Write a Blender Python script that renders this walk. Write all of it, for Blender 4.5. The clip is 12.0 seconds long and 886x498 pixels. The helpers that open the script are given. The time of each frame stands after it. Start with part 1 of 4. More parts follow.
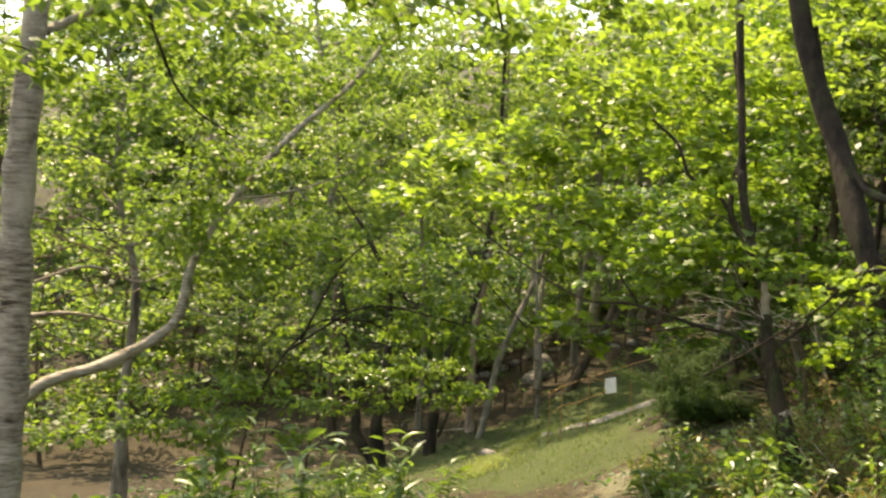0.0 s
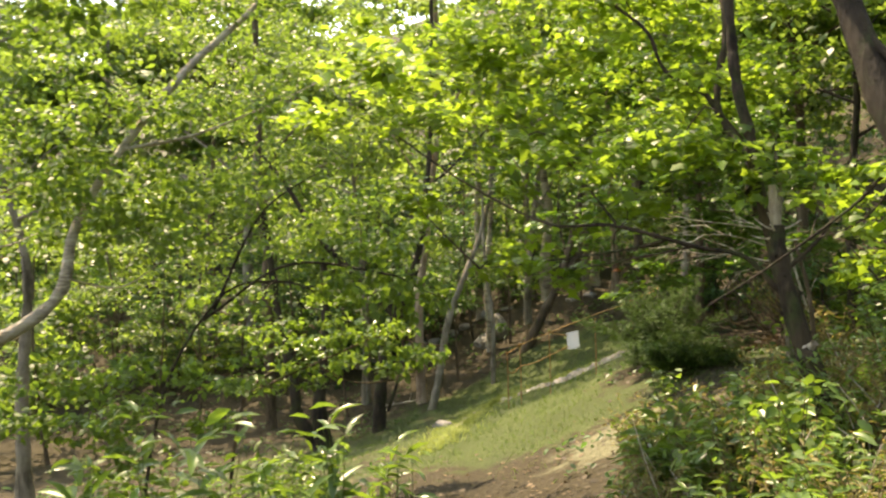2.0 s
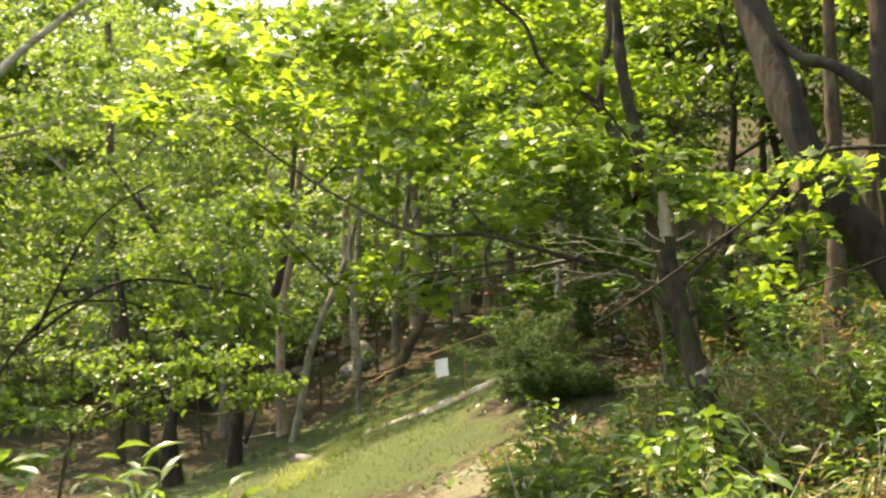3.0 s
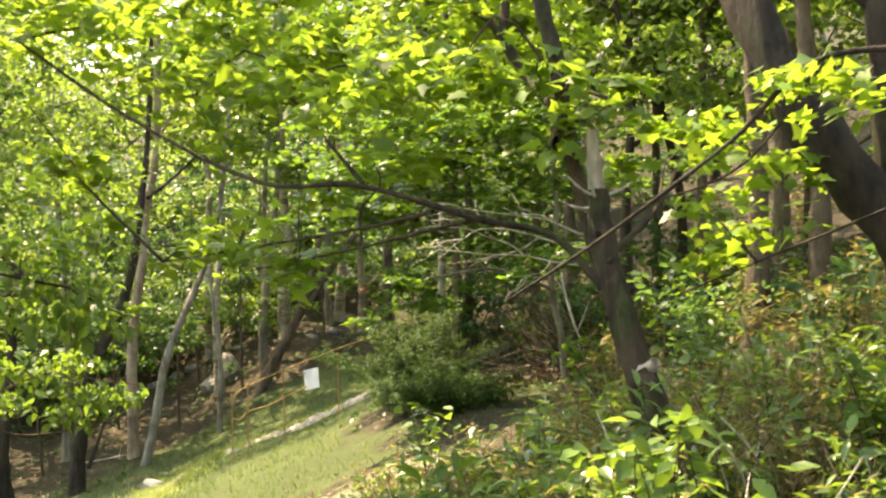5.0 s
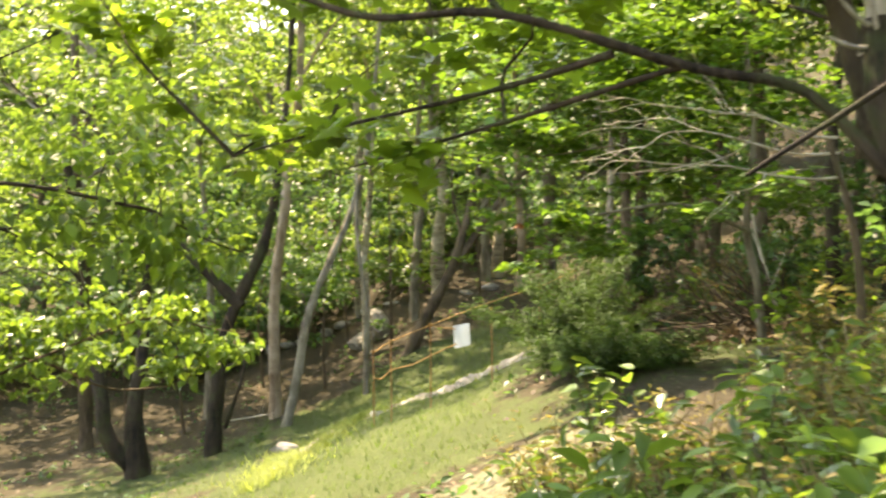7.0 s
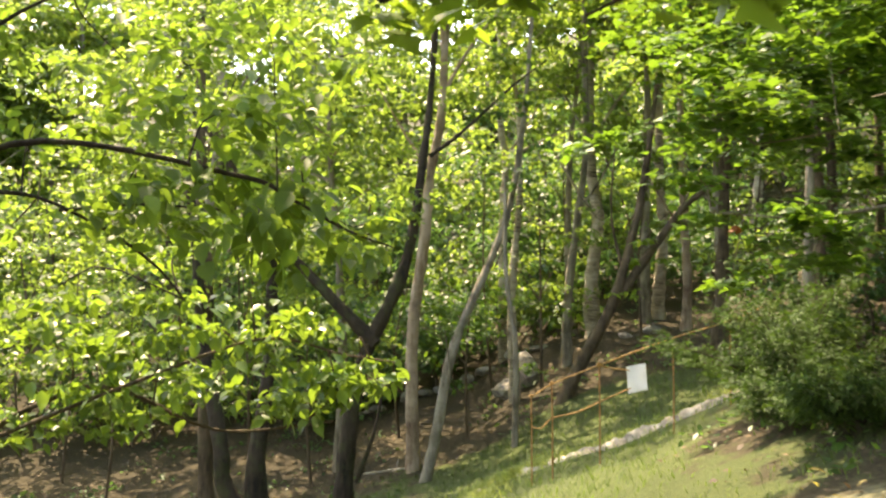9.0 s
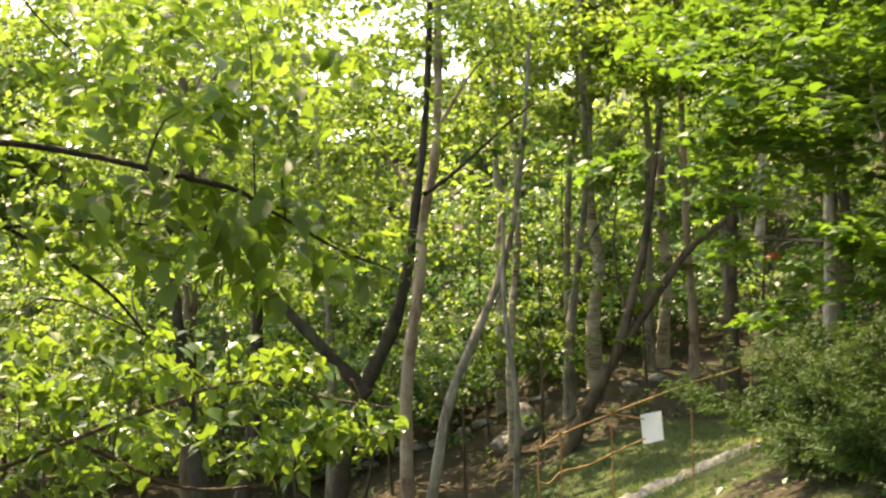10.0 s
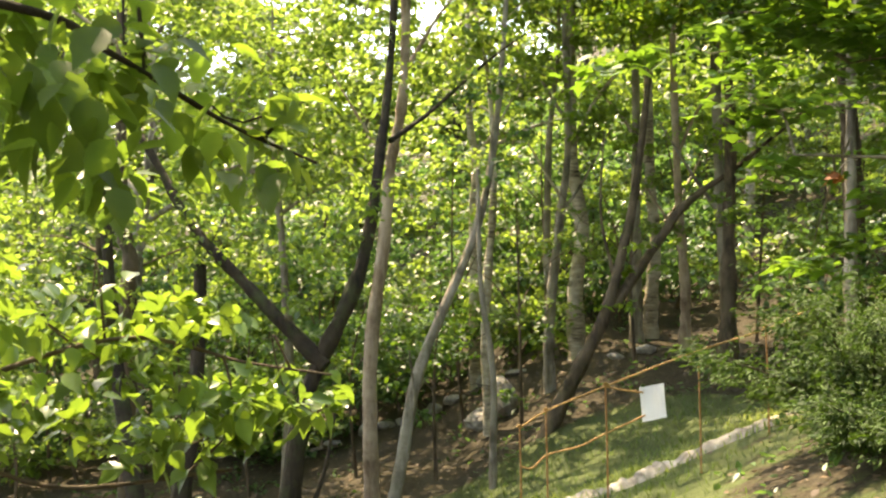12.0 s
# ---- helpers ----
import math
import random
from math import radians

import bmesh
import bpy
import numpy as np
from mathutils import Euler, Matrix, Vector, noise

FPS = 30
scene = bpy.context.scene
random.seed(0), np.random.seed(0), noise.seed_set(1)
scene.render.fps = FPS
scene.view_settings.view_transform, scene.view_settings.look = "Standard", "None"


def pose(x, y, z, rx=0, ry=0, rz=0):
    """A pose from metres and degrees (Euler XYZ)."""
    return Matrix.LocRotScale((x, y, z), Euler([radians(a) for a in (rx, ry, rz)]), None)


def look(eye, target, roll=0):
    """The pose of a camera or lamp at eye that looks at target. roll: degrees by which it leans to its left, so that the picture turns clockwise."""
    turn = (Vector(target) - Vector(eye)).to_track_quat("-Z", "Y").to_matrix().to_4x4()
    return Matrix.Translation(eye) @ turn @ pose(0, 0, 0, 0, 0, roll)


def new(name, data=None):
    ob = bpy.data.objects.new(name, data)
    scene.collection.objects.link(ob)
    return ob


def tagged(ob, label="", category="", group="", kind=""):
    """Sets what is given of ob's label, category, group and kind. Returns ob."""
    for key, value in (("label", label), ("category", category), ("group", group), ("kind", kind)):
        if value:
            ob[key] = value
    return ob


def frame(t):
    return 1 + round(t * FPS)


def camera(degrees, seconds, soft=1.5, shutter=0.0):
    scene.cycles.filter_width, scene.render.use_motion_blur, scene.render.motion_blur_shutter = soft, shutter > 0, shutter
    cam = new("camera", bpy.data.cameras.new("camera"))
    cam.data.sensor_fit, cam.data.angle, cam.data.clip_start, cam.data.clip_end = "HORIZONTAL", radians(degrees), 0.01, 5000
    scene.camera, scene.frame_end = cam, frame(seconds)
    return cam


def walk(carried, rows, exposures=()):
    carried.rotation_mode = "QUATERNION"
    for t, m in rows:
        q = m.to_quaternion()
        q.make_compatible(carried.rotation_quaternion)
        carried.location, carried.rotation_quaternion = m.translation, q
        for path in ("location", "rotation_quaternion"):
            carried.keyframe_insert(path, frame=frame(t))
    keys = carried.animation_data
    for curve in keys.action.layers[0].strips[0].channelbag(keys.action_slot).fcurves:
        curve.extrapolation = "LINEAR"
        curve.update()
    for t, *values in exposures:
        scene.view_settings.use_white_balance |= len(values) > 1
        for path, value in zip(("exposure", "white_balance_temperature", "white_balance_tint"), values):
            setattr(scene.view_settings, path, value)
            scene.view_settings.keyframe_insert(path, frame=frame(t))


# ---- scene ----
cam = camera(41.5, 12.0, soft=2.3, shutter=0.4)
PATH = [
    (0, (0.032, -0.132, 1.444), (0.015, 1.868, 1.438), 2.5),
    (0.5, (0.034, 0.37, 1.342), (0.089, 2.369, 1.315), 1.1),
    (1, (0.04, 0.92, 1.254), (0.137, 2.918, 1.233), 0.5),
    (1.5, (0.038, 1.439, 1.143), (0.102, 3.437, 1.083), -1.2),
    (2, (0.098, 1.991, 1.066), (0.182, 3.989, 1.017), -1.6),
    (2.5, (0.243, 2.567, 1.01), (0.442, 4.556, 0.95), -1.6),
    (3, (0.296, 3.075, 0.926), (0.598, 5.052, 0.922), -0.9),
    (3.2, (0.316, 3.259, 0.924), (0.65, 5.231, 0.918), -0.8),
    (4.8, (0.635, 4.707, 0.694), (1.154, 6.638, 0.717), -1.3),
    (5, (0.646, 4.889, 0.633), (1.156, 6.823, 0.655), -1.0),
    (5.5, (0.794, 5.362, 0.586), (1.296, 7.298, 0.614), -1.8),
    (6, (0.91, 5.812, 0.509), (1.417, 7.747, 0.508), -2.2),
    (6.5, (1.033, 6.355, 0.446), (1.477, 8.305, 0.451), -1.7),
    (7, (1.08, 6.789, 0.351), (1.315, 8.775, 0.318), -0.6),
    (7.5, (1.09, 7.356, 0.272), (1.265, 9.348, 0.275), 0.1),
    (7.7, (1.056, 7.502, 0.266), (1.213, 9.495, 0.273), -0.4),
    (9.3, (0.884, 9.226, -0.023), (0.888, 11.223, 0.088), -0.1),
    (9.5, (0.861, 9.368, -0.025), (0.889, 11.362, 0.133), -0.3),
    (10, (0.855, 9.835, -0.105), (0.886, 11.828, 0.052), -0.8),
    (10.5, (0.852, 10.265, -0.161), (0.838, 12.26, -0.026), -0.6),
    (11, (0.885, 10.698, -0.184), (0.931, 12.695, -0.085), -0.8),
    (11.5, (0.913, 11.118, -0.192), (0.983, 13.115, -0.1), -0.7),
    (12, (0.936, 11.517, -0.241), (1.013, 13.512, -0.123), -0.8),
]
walk(cam, [(t, look(eye, target, roll)) for t, eye, target, roll in PATH], [(0, 2.1, 9700, 15), (3, 2.58, 9700, 15), (5.5, 3.05, 9700, 15), (7.5, 3.14, 9700, 15), (10.5, 2.63, 9700, 15), (12, 2.92, 9700, 15)])

# ---- world and sun ----
SUN = Vector((-0.27, 0.43, 0.86)).normalized()
world = bpy.data.worlds.new("world")
scene.world = world
world.use_nodes = True
sky = world.node_tree.nodes.new("ShaderNodeTexSky")
sky.sky_type = "NISHITA"
sky.sun_disc = False
sky.sun_elevation = math.asin(SUN.z)
sky.sun_rotation = math.atan2(SUN.x, SUN.y)
world.node_tree.nodes["Background"].inputs["Strength"].default_value = 0.15
world.node_tree.links.new(sky.outputs[0], world.node_tree.nodes["Background"].inputs["Color"])
sun = new("sun", bpy.data.lights.new("sun", "SUN"))
sun.data.energy, sun.data.angle, sun.data.color = 2.6, radians(0.53), (1.0, 0.95, 0.84)
sun.matrix_world = look(SUN * 50, (0, 0, 0))

# ---- materials ----


def mat(name, rough=0.8):
    m = bpy.data.materials.new(name)
    m.use_nodes = True
    p = m.node_tree.nodes["Principled BSDF"]
    p.inputs["Roughness"].default_value = rough
    p.inputs["Specular IOR Level"].default_value = 0.3
    return m, m.node_tree, p


def node(nt, kind, **values):
    n = nt.nodes.new(kind)
    for key, value in values.items():
        n.inputs[key.replace("_", " ")].default_value = value
    return n


def ramp(nt, fac, stops):
    n = nt.nodes.new("ShaderNodeValToRGB")
    e = n.color_ramp.elements
    while len(e) < len(stops):
        e.new(0.5)
    for k, (at, col) in zip(e, stops):
        k.position, k.color = at, (*col, 1)
    nt.links.new(fac, n.inputs[0])
    return n.outputs[0]


def mixed(nt, fac, a, b, how="MIX"):
    n = nt.nodes.new("ShaderNodeMix")
    n.data_type, n.blend_type = "RGBA", how
    for sock, v in ((n.inputs[0], fac), (n.inputs[6], a), (n.inputs[7], b)):
        if isinstance(v, (int, float)):
            sock.default_value = v
        elif isinstance(v, tuple):
            sock.default_value = (*v, 1)
        else:
            nt.links.new(v, sock)
    return n.outputs[2]


def noised(nt, scale, detail=6.0, rough=0.6, stretch=None):
    c = nt.nodes.new("ShaderNodeTexCoord")
    n = node(nt, "ShaderNodeTexNoise", Scale=scale, Detail=detail, Roughness=rough)
    if stretch:
        mp = nt.nodes.new("ShaderNodeMapping")
        mp.inputs["Scale"].default_value = stretch
        nt.links.new(c.outputs["Object"], mp.inputs[0])
        nt.links.new(mp.outputs[0], n.inputs["Vector"])
    else:
        nt.links.new(c.outputs["Object"], n.inputs["Vector"])
    return n.outputs[0]


def bumped(nt, p, height, strength, dist):
    b = node(nt, "ShaderNodeBump", Strength=strength, Distance=dist)
    nt.links.new(height, b.inputs["Height"])
    nt.links.new(b.outputs[0], p.inputs["Normal"])


def bark(name, dark, mid, light, scale=9.0, moss=0.0, bands=False):
    m, nt, p = mat(name, 0.85)
    streak = noised(nt, scale, 8, 0.65, (1, 1, 6.0) if bands else (1, 1, 0.22))
    blotch = noised(nt, 2.3, 4, 0.6)
    col = ramp(nt, streak, [(0.34, dark), (0.5, mid), (0.68, light)])
    col = mixed(nt, ramp(nt, blotch, [(0.42, (0, 0, 0)), (0.68, (1, 1, 1))]), col, light)
    if moss:
        col = mixed(nt, ramp(nt, noised(nt, 4.0, 6, 0.7), [(0.5, (0, 0, 0)), (0.68, (moss, moss, moss))]), col, (0.05, 0.075, 0.018))
    nt.links.new(col, p.inputs["Base Color"])
    bumped(nt, p, streak, 1.0, 0.035)
    return m


def leaf_mat(name, dark, light, glow, share=0.5, gloss=0.42):
    """A thin leaf: coloured reflection, a yellower transmission, each leaf of its own tint."""
    m, nt, p = mat(name, gloss)
    p.inputs["Specular IOR Level"].default_value = 0.4
    isl = node(nt, "ShaderNodeMath")
    isl.operation = "ADD"
    nt.links.new(nt.nodes.new("ShaderNodeNewGeometry").outputs["Random Per Island"], isl.inputs[0])
    nt.links.new(nt.nodes.new("ShaderNodeObjectInfo").outputs["Random"], isl.inputs[1])
    turn = node(nt, "ShaderNodeMath")
    turn.operation = "FRACT"
    nt.links.new(isl.outputs[0], turn.inputs[0])
    isl = turn.outputs[0]
    tone = ramp(nt, isl, [(0.0, dark), (0.75, light), (1.0, tuple(min(1, c * 1.45) for c in light))])
    patch = noised(nt, 1.1, 3, 0.6)
    tone = mixed(nt, 0.55, tone, ramp(nt, patch, [(0.35, (0.55, 0.62, 0.6)), (0.7, (1.25, 1.15, 1.0))]), "MULTIPLY")
    nt.links.new(tone, p.inputs["Base Color"])
    t = nt.nodes.new("ShaderNodeBsdfTranslucent")
    nt.links.new(mixed(nt, 0.6, ramp(nt, isl, [(0.0, tuple(c * 0.6 for c in glow)), (1.0, tuple(c * 1.25 for c in glow))]), ramp(nt, patch, [(0.3, (0.7, 0.8, 0.8)), (0.7, (1.2, 1.1, 1.0))]), "MULTIPLY"), t.inputs[0])
    mx = nt.nodes.new("ShaderNodeMixShader")
    mx.inputs[0].default_value = share
    nt.links.new(p.outputs[0], mx.inputs[1])
    nt.links.new(t.outputs[0], mx.inputs[2])
    nt.links.new(mx.outputs[0], nt.nodes["Material Output"].inputs["Surface"])
    return m


BARK_DARK = bark("dark_bark", (0.007, 0.0045, 0.003), (0.02, 0.013, 0.008), (0.046, 0.033, 0.02), 16, 0.5)
BARK_MOSSY = bark("mossy_bark", (0.008, 0.005, 0.003), (0.026, 0.017, 0.01), (0.075, 0.053, 0.032), 24, 0.7)
BARE_WOOD = bark("bare_wood", (0.1, 0.075, 0.05), (0.28, 0.225, 0.16), (0.5, 0.43, 0.34), 22)
BARK_BROWN = bark("brown_bark", (0.02, 0.013, 0.008), (0.06, 0.041, 0.025), (0.14, 0.1, 0.064), 13, 0.3)
BARK_GREY = bark("grey_bark", (0.05, 0.04, 0.028), (0.135, 0.112, 0.08), (0.3, 0.26, 0.2), 11, 0.35)
BARK_PALE = bark("pale_bark", (0.05, 0.038, 0.026), (0.27, 0.22, 0.155), (0.52, 0.45, 0.34), 5, 0.25, True)
BARK_RUDDY = bark("ruddy_bark", (0.09, 0.055, 0.035), (0.22, 0.15, 0.1), (0.44, 0.34, 0.25), 8)
DRY_STEM = bark("dry_stem", (0.09, 0.062, 0.03), (0.21, 0.155, 0.078), (0.38, 0.3, 0.16), 14)
TWIG = bark("dead_twig", (0.17, 0.14, 0.105), (0.38, 0.33, 0.26), (0.6, 0.55, 0.47), 14)
LEAF_MAPLE = leaf_mat("maple_leaf", (0.045, 0.1, 0.017), (0.11, 0.2, 0.028), (0.33, 0.49, 0.05), 0.52)
LEAF_OVAL = leaf_mat("oval_leaf", (0.035, 0.08, 0.015), (0.085, 0.155, 0.025), (0.22, 0.35, 0.04), 0.48, 0.5)
LEAF_FAR = leaf_mat("forest_leaf", (0.026, 0.066, 0.018), (0.07, 0.14, 0.03), (0.27, 0.4, 0.06), 0.52)
LEAF_DEEP = leaf_mat("understory_leaf", (0.018, 0.056, 0.02), (0.048, 0.115, 0.036), (0.12, 0.24, 0.05), 0.45)
# greener leaf, darkened and less translucent to paint in foliage shade
LEAF_SHADED = leaf_mat("shaded_green_leaf", (0.022, 0.066, 0.014), (0.055, 0.135, 0.022), (0.17, 0.32, 0.03), 0.42)
NEEDLE = leaf_mat("conifer_spray", (0.012, 0.034, 0.01), (0.05, 0.105, 0.02), (0.08, 0.16, 0.018), 0.28, 0.75)
LEAF_BROAD = leaf_mat("broad_leaf", (0.05, 0.105, 0.028), (0.125, 0.205, 0.055), (0.22, 0.35, 0.04), 0.42, 0.3)
FERN_DRY = leaf_mat("dry_leaf", (0.06, 0.05, 0.018), (0.22, 0.185, 0.07), (0.28, 0.24, 0.06), 0.4, 0.7)
LITTER = leaf_mat("leaf_litter", (0.04, 0.026, 0.016), (0.13, 0.09, 0.052), (0.12, 0.07, 0.03), 0.15, 0.7)
WILTED = leaf_mat("wilted_leaf", (0.2, 0.05, 0.02), (0.4, 0.12, 0.04), (0.4, 0.14, 0.03), 0.4, 0.6)
LEAF_PALE = leaf_mat("pale_leaf", (0.17, 0.24, 0.15), (0.26, 0.34, 0.22), (0.2, 0.3, 0.12), 0.25, 0.5)
GRASS = leaf_mat("grass_blade", (0.035, 0.065, 0.014), (0.085, 0.13, 0.03), (0.14, 0.23, 0.04), 0.38, 0.65)
# paler blades: sunlight on the terrace edge put into the grass colour
GRASS_LIT = leaf_mat("sunlit_grass", (0.13, 0.18, 0.045), (0.28, 0.33, 0.1), (0.38, 0.45, 0.1), 0.42, 0.6)


def plain(name, dark, light, scale, rough=0.8, bump=0.4, dist=0.01, metal=0.0):
    m, nt, p = mat(name, rough)
    n = noised(nt, scale, 8, 0.65)
    nt.links.new(ramp(nt, n, [(0.33, dark), (0.67, light)]), p.inputs["Base Color"])
    p.inputs["Metallic"].default_value = metal
    bumped(nt, p, n, bump, dist)
    return m


STONE = plain("pale_stone", (0.12, 0.11, 0.095), (0.33, 0.305, 0.27), 9, 0.85, 0.7, 0.03)
TIMBER = bark("weathered_timber", (0.12, 0.1, 0.075), (0.3, 0.26, 0.2), (0.5, 0.44, 0.36), 9, 0.35)
ROPE = plain("hemp_rope", (0.22, 0.12, 0.045), (0.48, 0.29, 0.12), 70, 0.9)
STAKE = plain("rusty_stake", (0.16, 0.07, 0.028), (0.4, 0.2, 0.08), 30, 0.7)
PAPER = plain("white_sheet", (0.72, 0.75, 0.8), (0.8, 0.84, 0.9), 5, 0.5, 0.1, 0.002)
nt = PAPER.node_tree
thin = nt.nodes.new("ShaderNodeBsdfTranslucent")
thin.inputs[0].default_value = (0.8, 0.84, 0.9, 1)
both = nt.nodes.new("ShaderNodeMixShader")
both.inputs[0].default_value = 0.5
nt.links.new(nt.nodes["Principled BSDF"].outputs[0], both.inputs[1])
nt.links.new(thin.outputs[0], both.inputs[2])
nt.links.new(both.outputs[0], nt.nodes["Material Output"].inputs["Surface"])

# ground: dry soil and leaf litter, grass on the open terrace
GROUND, nt, p = mat("forest_ground", 0.95)
fine, coarse, clump = noised(nt, 28, 9, 0.7), noised(nt, 0.55, 5, 0.6), noised(nt, 3.2, 6, 0.65)
soil = ramp(nt, fine, [(0.3, (0.016, 0.0125, 0.006)), (0.5, (0.043, 0.034, 0.017)), (0.72, (0.1, 0.081, 0.045))])
turf = ramp(nt, fine, [(0.3, (0.028, 0.042, 0.012)), (0.55, (0.064, 0.088, 0.024)), (0.75, (0.12, 0.122, 0.05))])
at = nt.nodes.new("ShaderNodeAttribute")
at.attribute_name = "turf"
edge = node(nt, "ShaderNodeMath")
edge.operation = "MULTIPLY_ADD"
nt.links.new(clump, edge.inputs[0])
edge.inputs[1].default_value = 1.1
nt.links.new(at.outputs["Fac"], edge.inputs[2])
mask = ramp(nt, edge.outputs[0], [(0.86, (0, 0, 0)), (1.12, (1, 1, 1))])
col = mixed(nt, mask, soil, turf)
# pale mix: dry dirt, and sunlit ground painted into the colour
dry = nt.nodes.new("ShaderNodeAttribute")
dry.attribute_name = "dry_sunlit"
edge2 = node(nt, "ShaderNodeMath")
edge2.operation = "MULTIPLY_ADD"
nt.links.new(clump, edge2.inputs[0])
edge2.inputs[1].default_value = 1.0
nt.links.new(dry.outputs["Fac"], edge2.inputs[2])
col = mixed(nt, ramp(nt, edge2.outputs[0], [(0.8, (0, 0, 0)), (1.25, (1, 1, 1))]), col, ramp(nt, fine, [(0.3, (0.085, 0.085, 0.048)), (0.7, (0.22, 0.215, 0.135))]))
nt.links.new(mixed(nt, 0.5, col, ramp(nt, coarse, [(0.35, (0.6, 0.6, 0.62)), (0.68, (1.2, 1.15, 1.1))]), "MULTIPLY"), p.inputs["Base Color"])
bumped(nt, p, fine, 0.9, 0.04)

# ---- mesh helpers ----
rng = np.random.default_rng(7)


def part(name, data, material, parent, label=""):
    ob = new(name, data)
    if not data.materials:
        data.materials.append(material)
    if parent:
        ob.parent = parent
    if label:
        tagged(ob, label)
    return ob


def thing(name, at, label, category, group="", kind=""):
    ob = new(name)
    ob.location = at
    ob.empty_display_size = 0.1
    return tagged(ob, label, category, group, kind)


def raw_mesh(name, verts, faces, smooth=True):
    """verts (n, 3), faces (m, k) as arrays, all faces with k corners."""
    me = bpy.data.meshes.new(name)
    m, k = faces.shape
    me.vertices.add(len(verts))
    me.vertices.foreach_set("co", np.asarray(verts, np.float32).ravel())
    me.loops.add(m * k)
    me.loops.foreach_set("vertex_index", np.asarray(faces, np.int32).ravel())
    me.polygons.add(m)
    me.polygons.foreach_set("loop_start", np.arange(0, m * k, k, dtype=np.int32))
    me.polygons.foreach_set("loop_total", np.full(m, k, np.int32))
    me.update(calc_edges=True)
    if smooth:
        me.shade_smooth()
    return me


def spline(points, n):
    """A smooth line through a few points (Catmull-Rom), n steps."""
    p = np.asarray(points, float)
    p = np.vstack([2 * p[0] - p[1], p, 2 * p[-1] - p[-2]])
    out = []
    for u in np.linspace(0, len(p) - 3 - 1e-6, n):
        i, f = int(u), u - int(u)
        a, b, c, d = p[i:i + 4]
        out.append(0.5 * (2 * b + (c - a) * f + (2 * a - 5 * b + 4 * c - d) * f ** 2 + (3 * b - a - 3 * c + d) * f ** 3))
    return np.array(out)


def tube(name, points, r0, r1, origin=(0, 0, 0), sides=10, steps=0, knob=0.08, flare=0.0):
    """A tapered, slightly knobbly round limb along a few points."""
    length = np.linalg.norm(np.diff(np.asarray(points, float), axis=0), axis=1).sum()
    n = steps or int(min(40, max(5, length / max(0.06, r0 * 1.6))))
    c = spline(points, n)
    t = np.gradient(c, axis=0)
    t /= np.linalg.norm(t, axis=1)[:, None]
    ref = np.array([0.31, 0.95, 0.05]) if abs(t[0] @ np.array([0.31, 0.95, 0.05])) < 0.9 else np.array([1.0, 0, 0])
    a = np.cross(t, ref)
    a /= np.linalg.norm(a, axis=1)[:, None]
    b = np.cross(t, a)
    u = np.linspace(0, 1, n)
    r = r0 + (r1 - r0) * u ** 0.85 + flare * r0 * np.exp(-u * length / (r0 * 2.5))
    ang = np.linspace(0, 2 * np.pi, sides, endpoint=False)
    lump = 1 + knob * rng.normal(size=(n, sides)) * 0.6 + knob * rng.normal(size=(n, 1))
    rr = r[:, None] * lump
    v = c[:, None, :] + rr[..., None] * (np.cos(ang)[None, :, None] * a[:, None, :] + np.sin(ang)[None, :, None] * b[:, None, :])
    v = v.reshape(-1, 3)
    i, j = np.meshgrid(np.arange(n - 1), np.arange(sides), indexing="ij")
    k = (j + 1) % sides
    f = np.stack([i * sides + j, i * sides + k, (i + 1) * sides + k, (i + 1) * sides + j], -1).reshape(-1, 4)
    return raw_mesh(name, v - np.asarray(origin), f)


